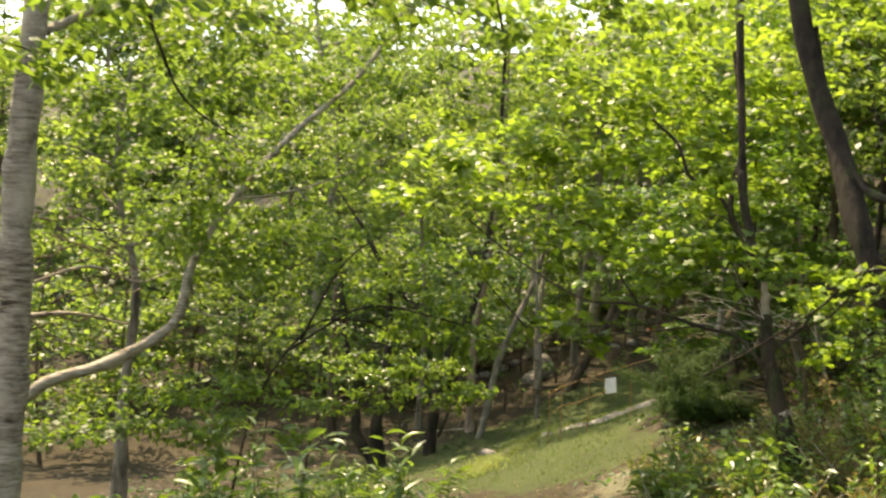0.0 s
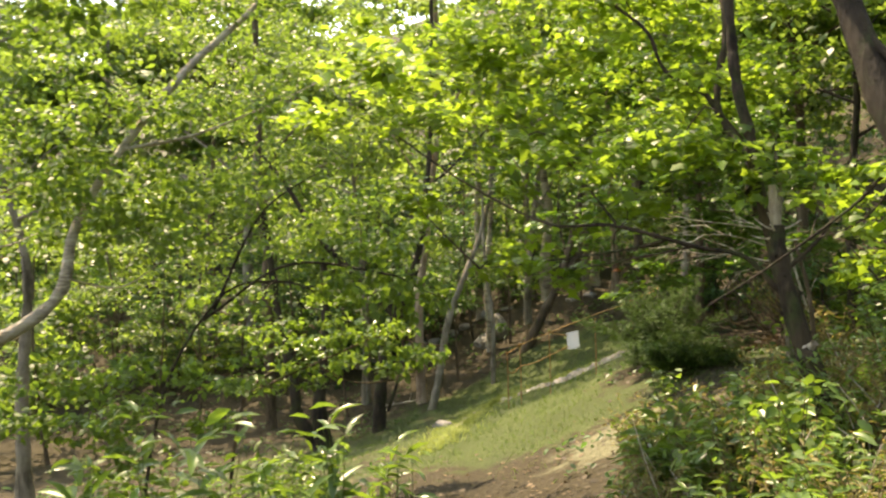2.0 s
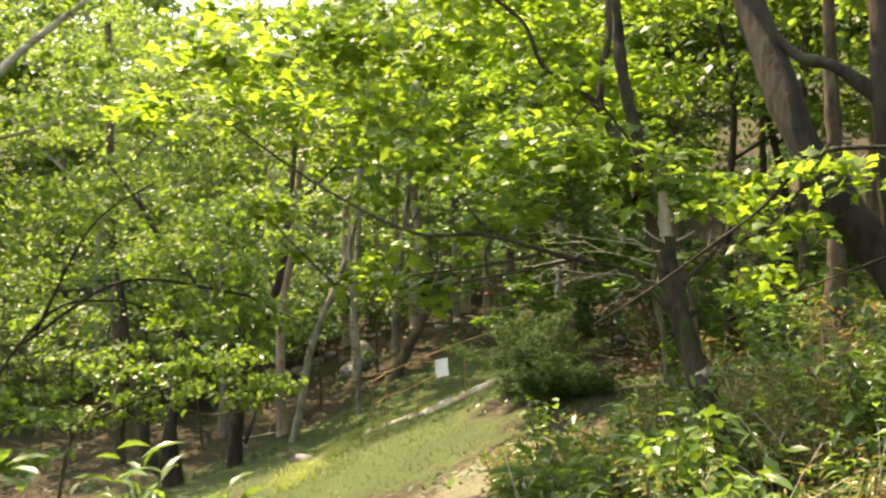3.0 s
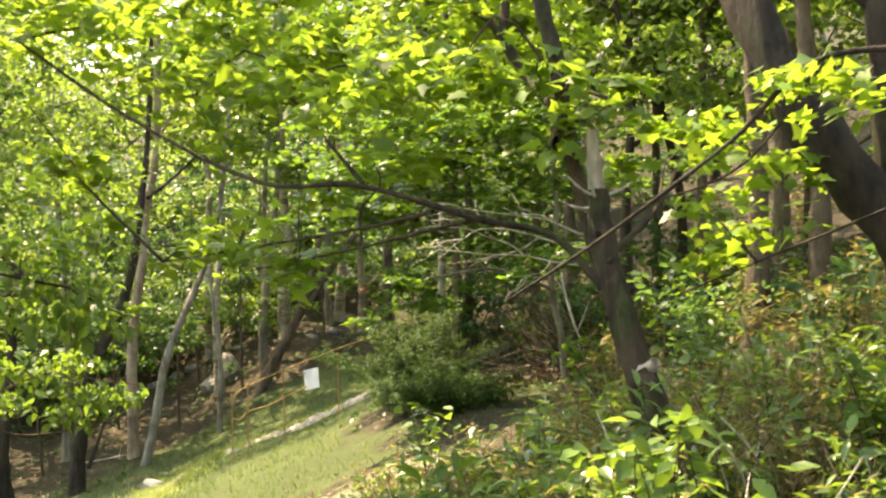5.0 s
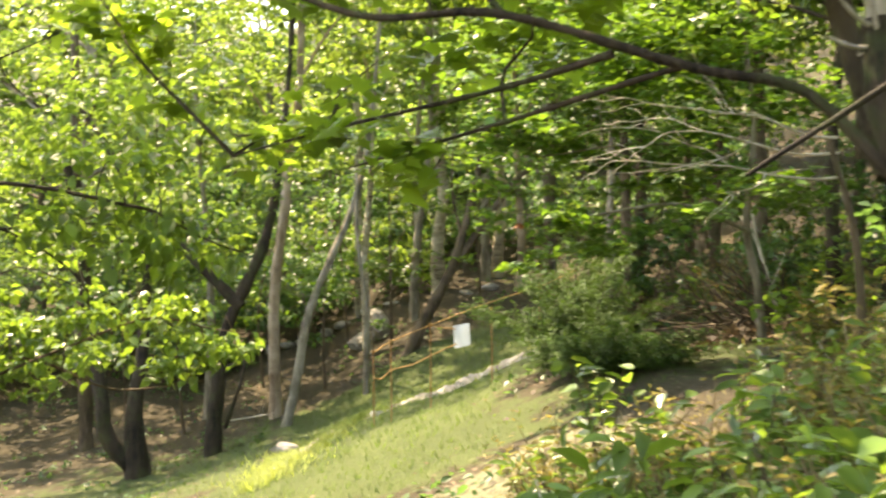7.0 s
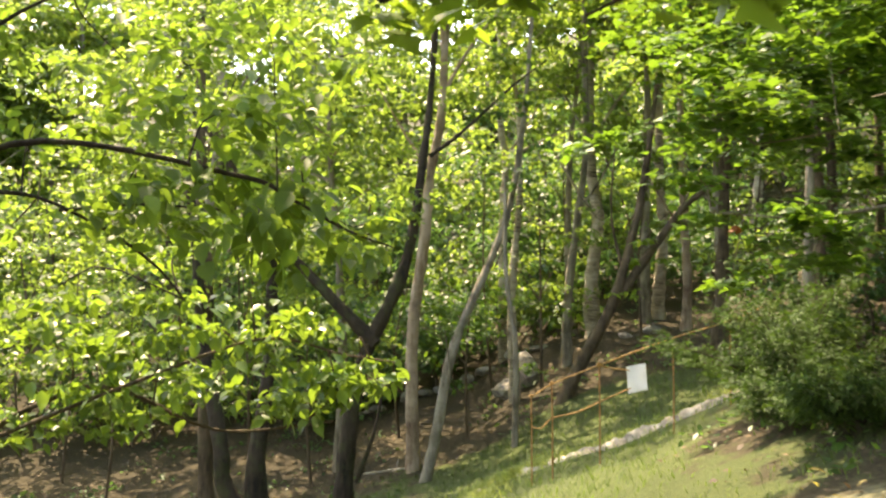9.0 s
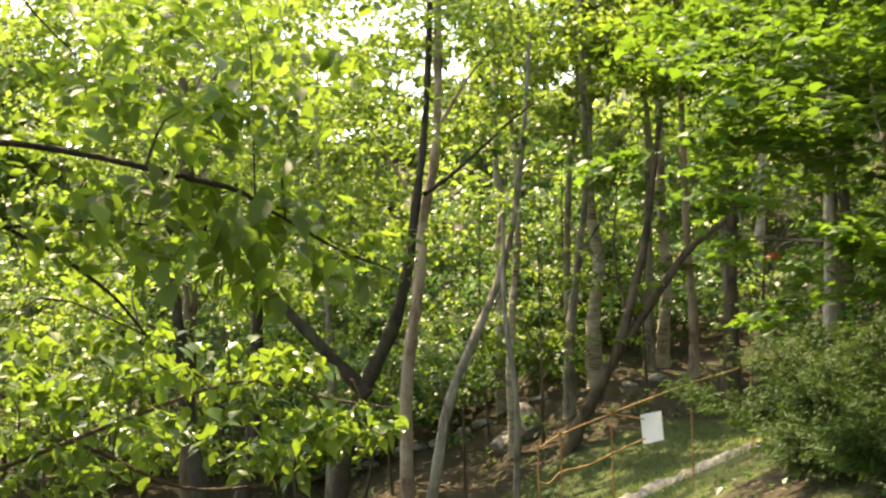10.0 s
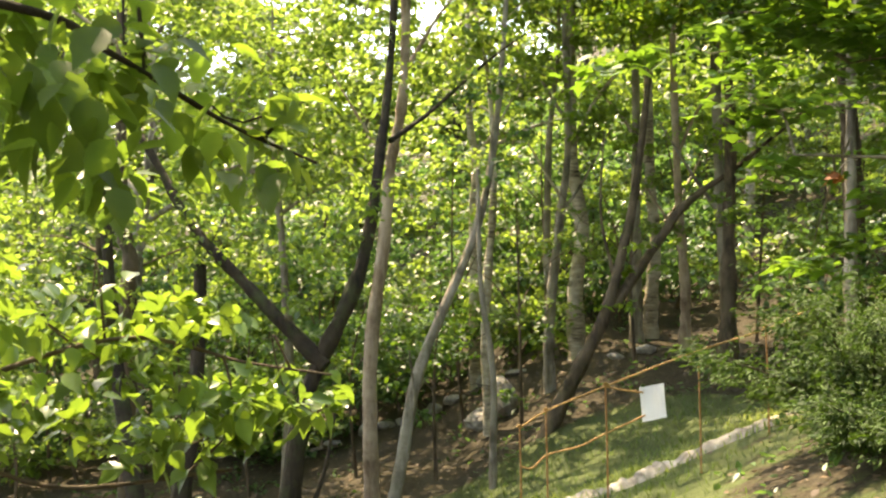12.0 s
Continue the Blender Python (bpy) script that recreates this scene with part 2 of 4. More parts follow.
def outline(shape):
    """Leaf outline templates of unit length along x: verts and triangles, folded a little along the midrib."""
    if shape == "maple":
        tips = [(0, 0.0), (40, 0.62), (62, 0.38), (88, 0.82), (112, 0.46), (180, 1.0), (248, 0.46), (272, 0.82), (298, 0.38), (320, 0.62)]
        v = [(0.32, 0, 0.0)] + [(0.32 - 0.66 * r * math.cos(radians(a)) + (0.0 if r else -0.3), 0.66 * r * math.sin(radians(a)), -0.12 * abs(math.sin(radians(a))) * r) for a, r in tips]
        f = [(0, i, i % 10 + 1) for i in range(1, 11)]
    elif shape == "oval":
        v = [(0, 0, 0), (0.22, 0.24, 0.05), (0.55, 0.27, 0.06), (0.82, 0.12, 0.0), (1, 0, -0.08), (0.82, -0.12, 0.0), (0.55, -0.27, 0.06), (0.22, -0.24, 0.05), (0.5, 0, -0.02)]
        f = [(8, i, (i + 1) % 8) for i in range(8)]
    elif shape == "toothed":
        v, f = [(0.0, 0, 0)], []
        for k, (a, w) in enumerate(((0.06, 0.1), (0.16, 0.25), (0.24, 0.27), (0.34, 0.34), (0.42, 0.31), (0.52, 0.33), (0.6, 0.26), (0.7, 0.24), (0.77, 0.16), (0.86, 0.11))):
            v += [(a, w, 0.28 * w - 0.1 * a * a), (a, 0, -0.1 * a * a), (a, -w, 0.28 * w - 0.1 * a * a)]
        v.append((1.06, 0, -0.14))
        f = [(0, 2, 1), (0, 3, 2)]
        for k in range(9):
            b = 1 + 3 * k
            f += [(b, b + 1, b + 4), (b, b + 4, b + 3), (b + 1, b + 2, b + 5), (b + 1, b + 5, b + 4)]
        f += [(28, 29, 31), (29, 30, 31)]
    elif shape == "blade":
        v = [(0, 0.03, 0), (0, -0.03, 0), (0.55, 0.022, 0.06), (0.55, -0.022, 0.06), (1, 0, 0.28)]
        f = [(0, 1, 3), (0, 3, 2), (2, 3, 4)]
    elif shape == "lance":
        v = [(0, 0, 0), (0.3, 0.13, 0.06), (0.65, 0.12, 0.04), (1, 0, -0.14), (0.65, -0.12, 0.04), (0.3, -0.13, 0.06), (0.48, 0, 0.01)]
        f = [(6, i, (i + 1) % 6) for i in range(6)]
    else:
        v = [(0, 0, 0), (0.45, 0.3, 0.05), (1, 0, -0.06), (0.45, -0.3, 0.05)]
        f = [(0, 1, 3), (1, 2, 3)]
    return np.array(v, float), np.array(f)


def leaves(name, at, size, shape="quad", flat=0.55, droop=0.25, origin=(0, 0, 0), heading=None):
    """One mesh of many leaves at the places given: flat near 1 lays them level, droop hangs their tips."""
    at = np.asarray(at, float)
    n = len(at)
    v, f = outline(shape)
    nz = rng.normal(size=(n, 3)) * (1 - flat) * 1.1 + np.array([0, 0, 1.0])
    nz /= np.linalg.norm(nz, axis=1)[:, None]
    d = rng.normal(size=(n, 3)) if heading is None else heading + rng.normal(size=(n, 3)) * 0.35
    d[:, 2] = d[:, 2] * 0.5 - droop
    d -= (d * nz).sum(1)[:, None] * nz
    d /= np.linalg.norm(d, axis=1)[:, None]
    d[:, 2] -= droop
    d /= np.linalg.norm(d, axis=1)[:, None]
    side = np.cross(nz, d)
    side /= np.linalg.norm(side, axis=1)[:, None]
    nz = np.cross(d, side)
    s = size * rng.uniform(0.6, 1.3, n)
    w = (v[None, :, 0, None] * d[:, None] + v[None, :, 1, None] * side[:, None] + v[None, :, 2, None] * nz[:, None]) * s[:, None, None] + at[:, None] - np.asarray(origin)
    faces = (f[None] + (np.arange(n) * len(v))[:, None, None]).reshape(-1, f.shape[1])
    return raw_mesh(name, w.reshape(-1, 3), faces, shape not in ("quad", "blade"))


def clouds(clumps, per, flatten=0.34):
    """Leaf places in tufts: each clump is (x, y, z, radius)."""
    out = []
    for x, y, z, r in clumps:
        n = max(6, int(per * r * r * 4.5))
        q = rng.normal(size=(n, 3)) * np.array([r, r, r * flatten]) * 0.55
        k = max(3, int(n / 26))
        hub = rng.normal(size=(k, 3)) * np.array([r, r, r * flatten]) * 0.6
        q = hub[rng.integers(0, k, n)] + q * 0.42
        out.append(q + np.array([x, y, z]))
    return np.vstack(out)


def single_leaves(parent, clumps, count, size, shape, material, droop=0.35, seed=0):
    """Leaves that can be told apart: each its own part on one shared mesh."""
    g = np.random.default_rng(seed)
    v, f = outline(shape)
    me = raw_mesh("leaf", v, f)
    me.materials.append(material)
    w = np.array([q[3] ** 2 for q in clumps])
    for k in g.choice(len(clumps), count, p=w / w.sum()):
        x, y, z, r = clumps[k]
        at = Vector((x, y, z)) + Vector(g.normal(size=3) * np.array([r, r, r * 0.6]) * 0.55)
        ob = new("leaf", me)
        ob.parent = parent
        turn = Euler((g.normal() * 0.5, droop + g.normal() * 0.4, g.uniform(0, 6.28)))
        ob.matrix_basis = Matrix.LocRotScale(at - parent.location, turn, Vector((1, 1, 1)) * size * g.uniform(0.65, 1.25))


def mass(x, y, z, rx, ry, rz, k, r, seed):
    """Tufts spread through a rounded volume: k clumps of radius about r."""
    g = np.random.default_rng(seed)
    q = g.normal(size=(k, 3))
    q /= np.linalg.norm(q, axis=1)[:, None]
    q *= g.random((k, 1)) ** 0.4
    return [(x + a * rx, y + b * ry, z + c * rz, r * s) for (a, b, c), s in zip(q, g.uniform(0.7, 1.3, k))]


LINE_Y = [-400, -60, -10, 0, 6, 11.5, 15, 20, 22, 24, 27, 32, 45, 70, 120, 400]
LINE_Z = [40, 9, 1.4, -0.06, -0.97, -1.72, -1.98, -2.22, -2.4, -2.68, -2.6, -1.75, 1.5, 8, 20, 60]


def ground_z(x, y):
    """Height of the hillside: it falls ahead along the trail and climbs to the right of it."""
    x, y = np.asarray(x, float), np.asarray(y, float)
    base = sum(np.interp(y + k, LINE_Y, LINE_Z) for k in (-1.6, -0.8, 0, 0.8, 1.6)) / 5
    d = x - np.interp(y, [0, 6, 11], [0, 0.9, 0.9])
    bank = 0.37 * np.clip(d - 0.2, 0, 5) + 0.33 * np.clip(d - 5.2, 0, 16)
    step = 0.37 * np.clip(d - 0.2, 0, 3.1) + 0.09 * np.clip(d - 3.3, 0, 3.4) + 0.36 * np.clip(d - 6.7, 0, 15)
    flat = np.clip((y - 13) / 3.5, 0, 1)
    up = bank + (step - bank) * flat * flat * (3 - 2 * flat) + 0.15 * np.clip(d - 21.2, 0, 200)
    up = up + 0.28 * np.clip((y - 24) / 4, 0, 1) * np.clip(d - 0.8, 0, 1.2)
    dip = 0.17 * np.clip((y - 16) / 5, 0, 1) * np.clip(d, -1.8, 0)
    down = dip + 0.13 * np.clip(d + 0.3, -4, 0) + 0.06 * np.clip(d + 4.3, -200, 0)
    rough = 0.035 * np.sin(1.7 * x + 0.6 * y) * np.sin(1.1 * y - 0.7 * x) + 0.02 * np.sin(4.3 * x + 1.0) * np.sin(3.7 * y)
    return base + up + down + rough * np.clip(np.abs(d) / 1.2, 0.2, 1)


def gz(x, y):
    return float(ground_z(x, y))


# ---- ground: one sheet to the horizon ----
u = np.linspace(-1, 1, 361)
gx = 1.5 + 9 * np.sinh(u * 4.6) / math.sinh(1) * 0.9
gy = 14 + 9 * np.sinh(u * 4.6) / math.sinh(1) * 0.9
X, Y = np.meshgrid(gx, gy, indexing="ij")
Z = ground_z(X, Y)
n = len(u)
i, j = np.meshgrid(np.arange(n - 1), np.arange(n - 1), indexing="ij")
me = raw_mesh("ground", np.stack([X, Y, Z], -1).reshape(-1, 3), np.stack([i * n + j, (i + 1) * n + j, (i + 1) * n + j + 1, i * n + j + 1], -1).reshape(-1, 4))


EDGE = [(7.4, 26.0, 0), (6.4, 25.2, 0), (5.45, 24.2, 0), (4.7, 22.9, 0), (4.1, 21.7, 0), (3.45, 21.98, 0), (2.69, 21.87, 0), (1.73, 22.46, 0), (1.08, 20.96, 0), (0.48, 18.28, 0)]


def turf_at(x, y):
    """How grassy the hillside is: thin on the near terrace, thick on the bank past its edging."""
    edge = np.interp(x, [e[0] for e in EDGE[::-1]], [e[1] for e in EDGE[::-1]])
    past = np.clip((y - edge) / .3, 0, 1)
    bank = past * np.exp(-((x - 2.9) / 2.3) ** 4) * np.clip((27 - y) / 1.5, 0, 1)
    near = .8 * (1 - past) * np.exp(-((x - 2.2) / 2.6) ** 2 - ((y - 20) / 4.2) ** 2) * (1 - np.exp(-((x - 3.7) / 0.9) ** 2 - ((y - 19.0) / 1.3) ** 2))
    up = 0.5 * np.exp(-((x - 7.5) / 3) ** 2 - ((y - 18) / 3) ** 2)
    foot = 0.55 * np.exp(-((x + 1.2) / 3.2) ** 2 - ((y - 22) / 4.5) ** 2) * (1 - past * (x > .5))
    far = 0.3 * np.clip((y - 32) / 6, 0, 1)
    return np.clip(bank + near + up + foot + far, 0, 1) * np.clip((y - 13.5) / 3, 0, 1)


me.attributes.new("turf", "FLOAT", "POINT").data.foreach_set("value", turf_at(X, Y).astype(np.float32).ravel())
# pale dry dirt on the near terrace; last term paints a sunlit strip uphill
DRY_SUNLIT = 0.7 * np.exp(-((X - 2.75) / 1.0) ** 2 - ((Y - 14.9) / 1.1) ** 2) + 0.12 * np.exp(-((X - 2.2) / 1.5) ** 2 - ((Y - 17.5) / 3) ** 2) + 0.8 * np.exp(-((X - 7.6) / 1.6) ** 2 - ((Y - 16.8) / 1.0) ** 2)
me.attributes.new("dry_sunlit", "FLOAT", "POINT").data.foreach_set("value", DRY_SUNLIT.astype(np.float32).ravel())
tagged(part("ground", me, GROUND, None), "brown forest soil with grass and leaf litter on a hillside", "ground", kind="structure")

# ---- trees ----


def tree(label, path, r0, r1, material, limbs=(), clumps=(), per=120, size=0.1, shape="quad", leaf=None, name="tree", category="tree", group="", flare=0.35, flat=0.5, twigs=0, twig_r=0.006):
    """A tree: trunk, each limb (points, r0, r1), thin twigs from clump to wood, and a crown of leaves in tufts."""
    base = path[0]
    root = (base[0], base[1], min(base[2], gz(base[0], base[1])) - 0.12)
    ob = thing(name, (base[0], base[1], gz(base[0], base[1])), label, category, group)
    o = ob.location
    pts = list(path) if base[2] <= gz(base[0], base[1]) + 0.02 else [root] + list(path)
    part("trunk", tube("trunk", pts, r0, r1, o, 14 if r0 > 0.05 else 9, flare=flare), material, ob)
    wood, owner = [(spline(pts, 40), ob)], []
    for lp, a, b in limbs:
        wood.append((spline(lp, 24), part("limb", tube("limb", lp, a, b, o, 9 if a > 0.02 else 6), material, ob)))
    for line, mine in wood:
        owner += [mine] * len(line)
    wood = np.vstack([line for line, mine in wood])
    for c in list(clumps)[:twigs]:
        q = np.array(c[:3])
        k = int(np.argmin(np.linalg.norm(wood - q, axis=1) + 0.6 * np.clip(wood[:, 2] - q[2] + 0.1, 0, 9)))
        w = wood[k]
        mid = (q + w) / 2 + rng.normal(size=3) * 0.07 + np.array([0, 0, 0.1])
        far = q + (q - w) * 0.35 + rng.normal(size=3) * 0.05
        part("twig", tube("twig", [w, mid, q, far], twig_r * 1.6, twig_r * 0.5, o, 5, 9, 0.12), material, owner[k])
    if len(clumps):
        part("crown", leaves("crown", clouds(clumps, per), size, shape, flat, 0.3, o), leaf or LEAF_FAR, ob)
    return ob


def forest_tree(x, y, h, r, label, material=None, leaf=None, seed=0, bare=0.35, spread=0.3, per=70, size=0.16, lean=(0, 0), group="trees of the wood"):
    """A whole tree grown from its height: wobbling trunk, limbs round it, tufts at their ends."""
    g = np.random.default_rng(seed)
    z = gz(x, y)
    path = [(x + lean[0] * k + g.normal() * 0.03 * h * k, y + lean[1] * k + g.normal() * 0.03 * h * k, z + h * k) for k in (0, 0.25, 0.5, 0.75, 1.0)]
    line = spline(path, 30)
    limbs, clumps = [], []
    count = int(6 + h * 0.55)
    for i in range(count):
        k = bare + (0.97 - bare) * (i + 0.5) / count
        s = line[int(k * 29)]
        az = i * 2.4 + g.uniform(-0.4, 0.4)
        ln = h * spread * (1.1 - 0.75 * k) * g.uniform(0.7, 1.25)
        d = np.array([math.cos(az), math.sin(az), g.uniform(0.15, 0.7)]) * ln
        e = s + d
        limbs.append(([s, s + d * 0.5 + [0, 0, 0.06 * ln], e], r * 0.42 * (1.05 - k * 0.6), r * 0.08))
        for f in (0.55, 0.8, 1.0, 1.12):
            c = s + d * f + g.normal(size=3) * ln * 0.16
            clumps.append((*c, ln * g.uniform(0.26, 0.46) + 0.15))
    clumps.append((*line[-1], h * 0.1))
    return tree(label, path, r, r * 0.15, material or BARK_GREY, limbs, clumps, per, size, "quad", leaf or LEAF_FAR, group=group)

# ---- the leaning brown maple beside the trail, with its long limb ----
SNAG_LIMB = [(2.78, 10.03, 0.5), (2.56, 10.12, 0.75), (2.23, 10.18, 0.83), (1.66, 10.25, 0.995), (1.22, 10.4, 1.02), (0.64, 10.65, 1.34), (0.1, 10.9, 1.75)]
snag = tree(
    "leaning maple with mossy brown bark and long bare limb", [(3.06, 9.85, -0.85), (2.97, 9.9, -0.14), (2.84, 9.98, 0.4), (2.79, 10.07, 0.75), (2.79, 10.11, 0.96)], 0.09, 0.056, BARK_MOSSY,
    [([(2.83, 10.12, .5), (2.8, 10.36, 1.0), (2.71, 10.36, 1.47), (2.69, 10.38, 1.66), (2.64, 10.42, 1.9), (2.62, 10.48, 2.18), (2.62, 10.55, 2.52), (2.58, 10.8, 4.2)], .044, .04),
     (SNAG_LIMB, 0.021, 0.007),
     ([(2.66, 10.25, 1.2), (2.8, 10.7, 1.42), (2.77, 11.1, 1.7), (2.7, 11.2, 1.88), (2.74, 11.3, 2.16), (2.83, 11.4, 2.61), (2.8, 11.8, 3.6)], 0.045, 0.022),
     ([(2.7, 11.2, 1.88), (2.6, 11.3, 2.04), (2.33, 11.4, 2.23), (2.22, 11.5, 2.55), (1.98, 11.6, 2.79)], 0.026, 0.012),
     ([(2.0, 10.2, 0.87), (1.7, 10.5, 0.8), (1.2, 11.0, 0.72), (0.8, 11.6, 0.66)], 0.013, 0.004),
     ([(2.2, 10.18, 0.83), (1.7, 10.8, 0.7), (1.25, 11.5, 0.6)], 0.011, 0.004),
     ([(1.7, 10.35, 1.01), (1.55, 10.7, 1.3), (1.5, 11.1, 1.55)], 0.012, 0.004),
     ([(2.8, 10.05, 0.62), (3.2, 10.3, 0.9), (3.5, 10.6, 1.25), (3.7, 10.9, 1.5)], 0.018, 0.006)],
    [(2.6, 10.02, 1.36, .16), (2.72, 10.05, 1.42, .2), (2.86, 10.1, 1.48, .2), (2.5, 10.1, 1.5, .2), (1.6, 10.8, 1.5, .5), (1.0, 11.1, 1.6, .5), (2.2, 10.5, 1.6, .4), (0.4, 11.3, 1.9, .5), (1.3, 11.6, 1.9, .6), (2.0, 11.4, 1.8, .6), (1.2, 11.1, .8, .35), (.8, 11.7, .75, .35), (1.9, 10.9, 1.05, .4), (.3, 11.9, 1.25, .4), (2.4, 13.0, 3.0, .6), (3.4, 13.2, 2.4, .6), (1.2, 12.2, 2.5, .7), (2.0, 13.0, 3.3, .7), (3.0, 12.9, 4, .8), (0.2, 12.4, 2.3, .6), (3.5, 10.6, 1.3, .35), (3.6, 10.8, 1.0, .3)] + mass(1.2, 11.7, 2.3, 1.9, 1.3, .95, 12, .4, 1) + mass(3.4, 13.4, 2.9, 1.2, .8, 1.0, 12, .45, 2) + mass(2.2, 12.6, 4.0, 2.2, 1.8, 1.2, 5, .6, 3),
    200, 0.105, "maple", LEAF_MAPLE, "maple_tree", flat=.65, twigs=16)

single_leaves(snag, [(1.6, 10.75, 1.45, .38), (1.0, 11.0, 1.5, .4), (2.2, 10.5, 1.45, .36), (1.9, 10.9, 1.25, .3), (1.2, 11.3, .8, .3), (.5, 11.3, 1.75, .4), (2.4, 10.6, 1.6, .3), (2.66, 10.2, 1.2, .2), (2.7, 10.35, 1.4, .26), (2.78, 10.6, 1.55, .3)], 298, .115, "maple", LEAF_MAPLE, .15, 63)

part("bare_top", tube("bare_top", [(2.79, 10.11, .86), (2.785, 10.105, .98), (2.772, 10.1, 1.12), (2.76, 10.1, 1.25)], .056, .027, snag.location, 14, 16, .14), BARE_WOOD, snag, "pale barkless broken trunk top")
for k, (x, h) in enumerate(((2.8, 1.05), (2.765, 1.12))):
    part("splinter", tube("splinter", [(x, 10.09, .93), (x - .008, 10.085, 1.0), (x - .02, 10.08, h)], .022, .004, snag.location, 6, 6, .1), BARE_WOOD, snag, "pale wood splinter")
for k, (e, z) in enumerate((((2.6, 10.0, 1.02), .93), ((2.58, 10.02, .9), .88), ((2.95, 10.05, 1.0), .93), ((2.68, 9.95, 1.06), .9))):
    part("snapped_twig", tube("snapped_twig", [(2.785, 10.1, z), ((2.785 + e[0]) / 2, (10.1 + e[1]) / 2, (z + e[2]) / 2 - .015), e], .009, .004, snag.location, 6, 7, .12), TWIG, snag)
part("stub", tube("stub", [(2.9, 9.9, .1), (2.91, 9.82, .13), (2.925, 9.78, .165)], .036, .028, snag.location, 9, 6, .12), BARE_WOOD, snag, "pale sawn branch stub")
for k in range(8):
    u = .1 + .11 * k
    s = np.array([3.0 - .24 * u, 9.88 + .24 * u, -.3 + 1.2 * u])
    w = np.array([math.cos(k * 2.4), -abs(math.sin(k * 2.4)), .1])
    part("knot", tube("knot", [s + w * .05, s + w * .085, s + w * .1], .03, .008, snag.location, 7, 5, .2), BARK_MOSSY, snag)
part("root", tube("root", [(2.85, 9.8, 0.12), (2.9, 9.75, -0.04), (2.92, 9.75, -0.88)], .035, .06, snag.location, 9, 10, .1), BARK_MOSSY, snag)
# thin leafy branch that crosses before the maple, from a tree up the bank
slim = tree("slender maple sapling leaning over the bank with bright leaves", [(3.9, 8.3, 0.2), (3.75, 8.4, 1.2), (3.24, 8.8, 1.4), (2.88, 9.0, 1.07), (2.44, 9.2, 0.72), (2.1, 9.4, 0.47)], 0.02, 0.006, BARK_DARK,
     [([(3.2, 8.82, 1.37), (3.0, 9.1, 1.0), (2.7, 9.4, 0.85)], 0.008, 0.003), ([(3.6, 8.6, 0.9), (3.2, 9.3, 0.62), (2.9, 9.6, 0.45)], 0.008, 0.003)],
     [(3.2, 9.4, 0.75, .26), (2.95, 9.2, 1.15, .22), (3.3, 9.0, 1.3, .3), (3.4, 9.5, 1.0, .25), (3.0, 9.7, 1.1, .2)], 260, 0.075, "maple", LEAF_MAPLE, "maple_sapling", flare=0.1, twigs=5, twig_r=0.004)

single_leaves(slim, [(3.2, 9.4, .75, .24), (2.95, 9.2, 1.15, .2), (3.3, 9.0, 1.3, .26), (3.4, 9.5, 1.0, .22)], 150, .1, "maple", LEAF_MAPLE, .2, 64)
tree("stout dark-barked tree leaning across the bank", [(4.22, 9.19, 0.03), (4.03, 9.27, 0.49), (3.78, 9.43, 0.91), (3.52, 9.59, 1.38), (3.41, 9.85, 1.95), (3.33, 10.1, 2.5), (3.1, 10.4, 3.45), (2.9, 10.8, 5.38)], 0.15, 0.085, BARK_DARK,
     [([(3.4, 9.87, 1.95), (3.3, 10.15, 2.58), (3.2, 10.39, 3.55)], 0.05, 0.02)],
     [(4.2, 10.6, 4.3, .8), (3.3, 10.9, 4.9, 1.0), (3.0, 11.6, 4.6, .8)], 60, 0.1, "maple", LEAF_MAPLE)
tree("dark-barked tree with a forking limb on the bank", [(4.14, 9.59, 0.18), (4.02, 9.51, 0.74), (3.92, 9.43, 1.34), (3.88, 9.43, 1.8), (3.92, 9.51, 2.35), (3.98, 9.67, 4.58)], 0.1, 0.06, BARK_DARK,
     [([(3.9, 9.43, 1.72), (3.66, 9.56, 1.95), (3.5, 9.75, 2.05), (3.38, 9.95, 2.3)], 0.05, 0.028)],
     [(4.4, 9.8, 4.1, .8), (3.6, 10.2, 4.6, .8)], 60, 0.1, "maple", LEAF_MAPLE)

# ---- pale trees on the downhill side ----
birch = tree("pale grey birch with peeling bark and tangled limbs", [(-3.85, 10, -2.3), (-3.8, 10, -0.9), (-3.75, 10, 0.67), (-3.77, 10, 1.7), (-3.68, 10, 3.2), (-3.5, 10.2, 7)], 0.18, 0.1, BARK_PALE,
     [([(-3.75, 10.05, 0.66), (-3.56, 11.0, 0.64), (-3.4, 12.3, 0.46)], 0.03, 0.012), ([(-3.76, 10, .9), (-3.4, 10.8, 1.1), (-3.1, 11.5, 0.95), (-2.9, 12, 1.05)], 0.018, 0.005),
      ([(-3.76, 10, .75), (-3.5, 10.6, .4), (-3.1, 11.2, .3)], 0.014, 0.004), ([(-3.7, 10, 3.1), (-3.2, 10.8, 3.6), (-2.6, 11.4, 3.9)], .05, .015)],
     [(-3.2, 10.8, 3.9, .8), (-2.5, 11.5, 4.0, .8), (-4, 9.6, 5, 1.2), (-3.3, 11.4, 2.6, .5)] + mass(-3.2, 11.2, 3.4, 1.6, 1.4, .9, 24, .5, 13), 120, 0.1, "quad", LEAF_OVAL, "birch_tree")
g = np.random.default_rng(29)
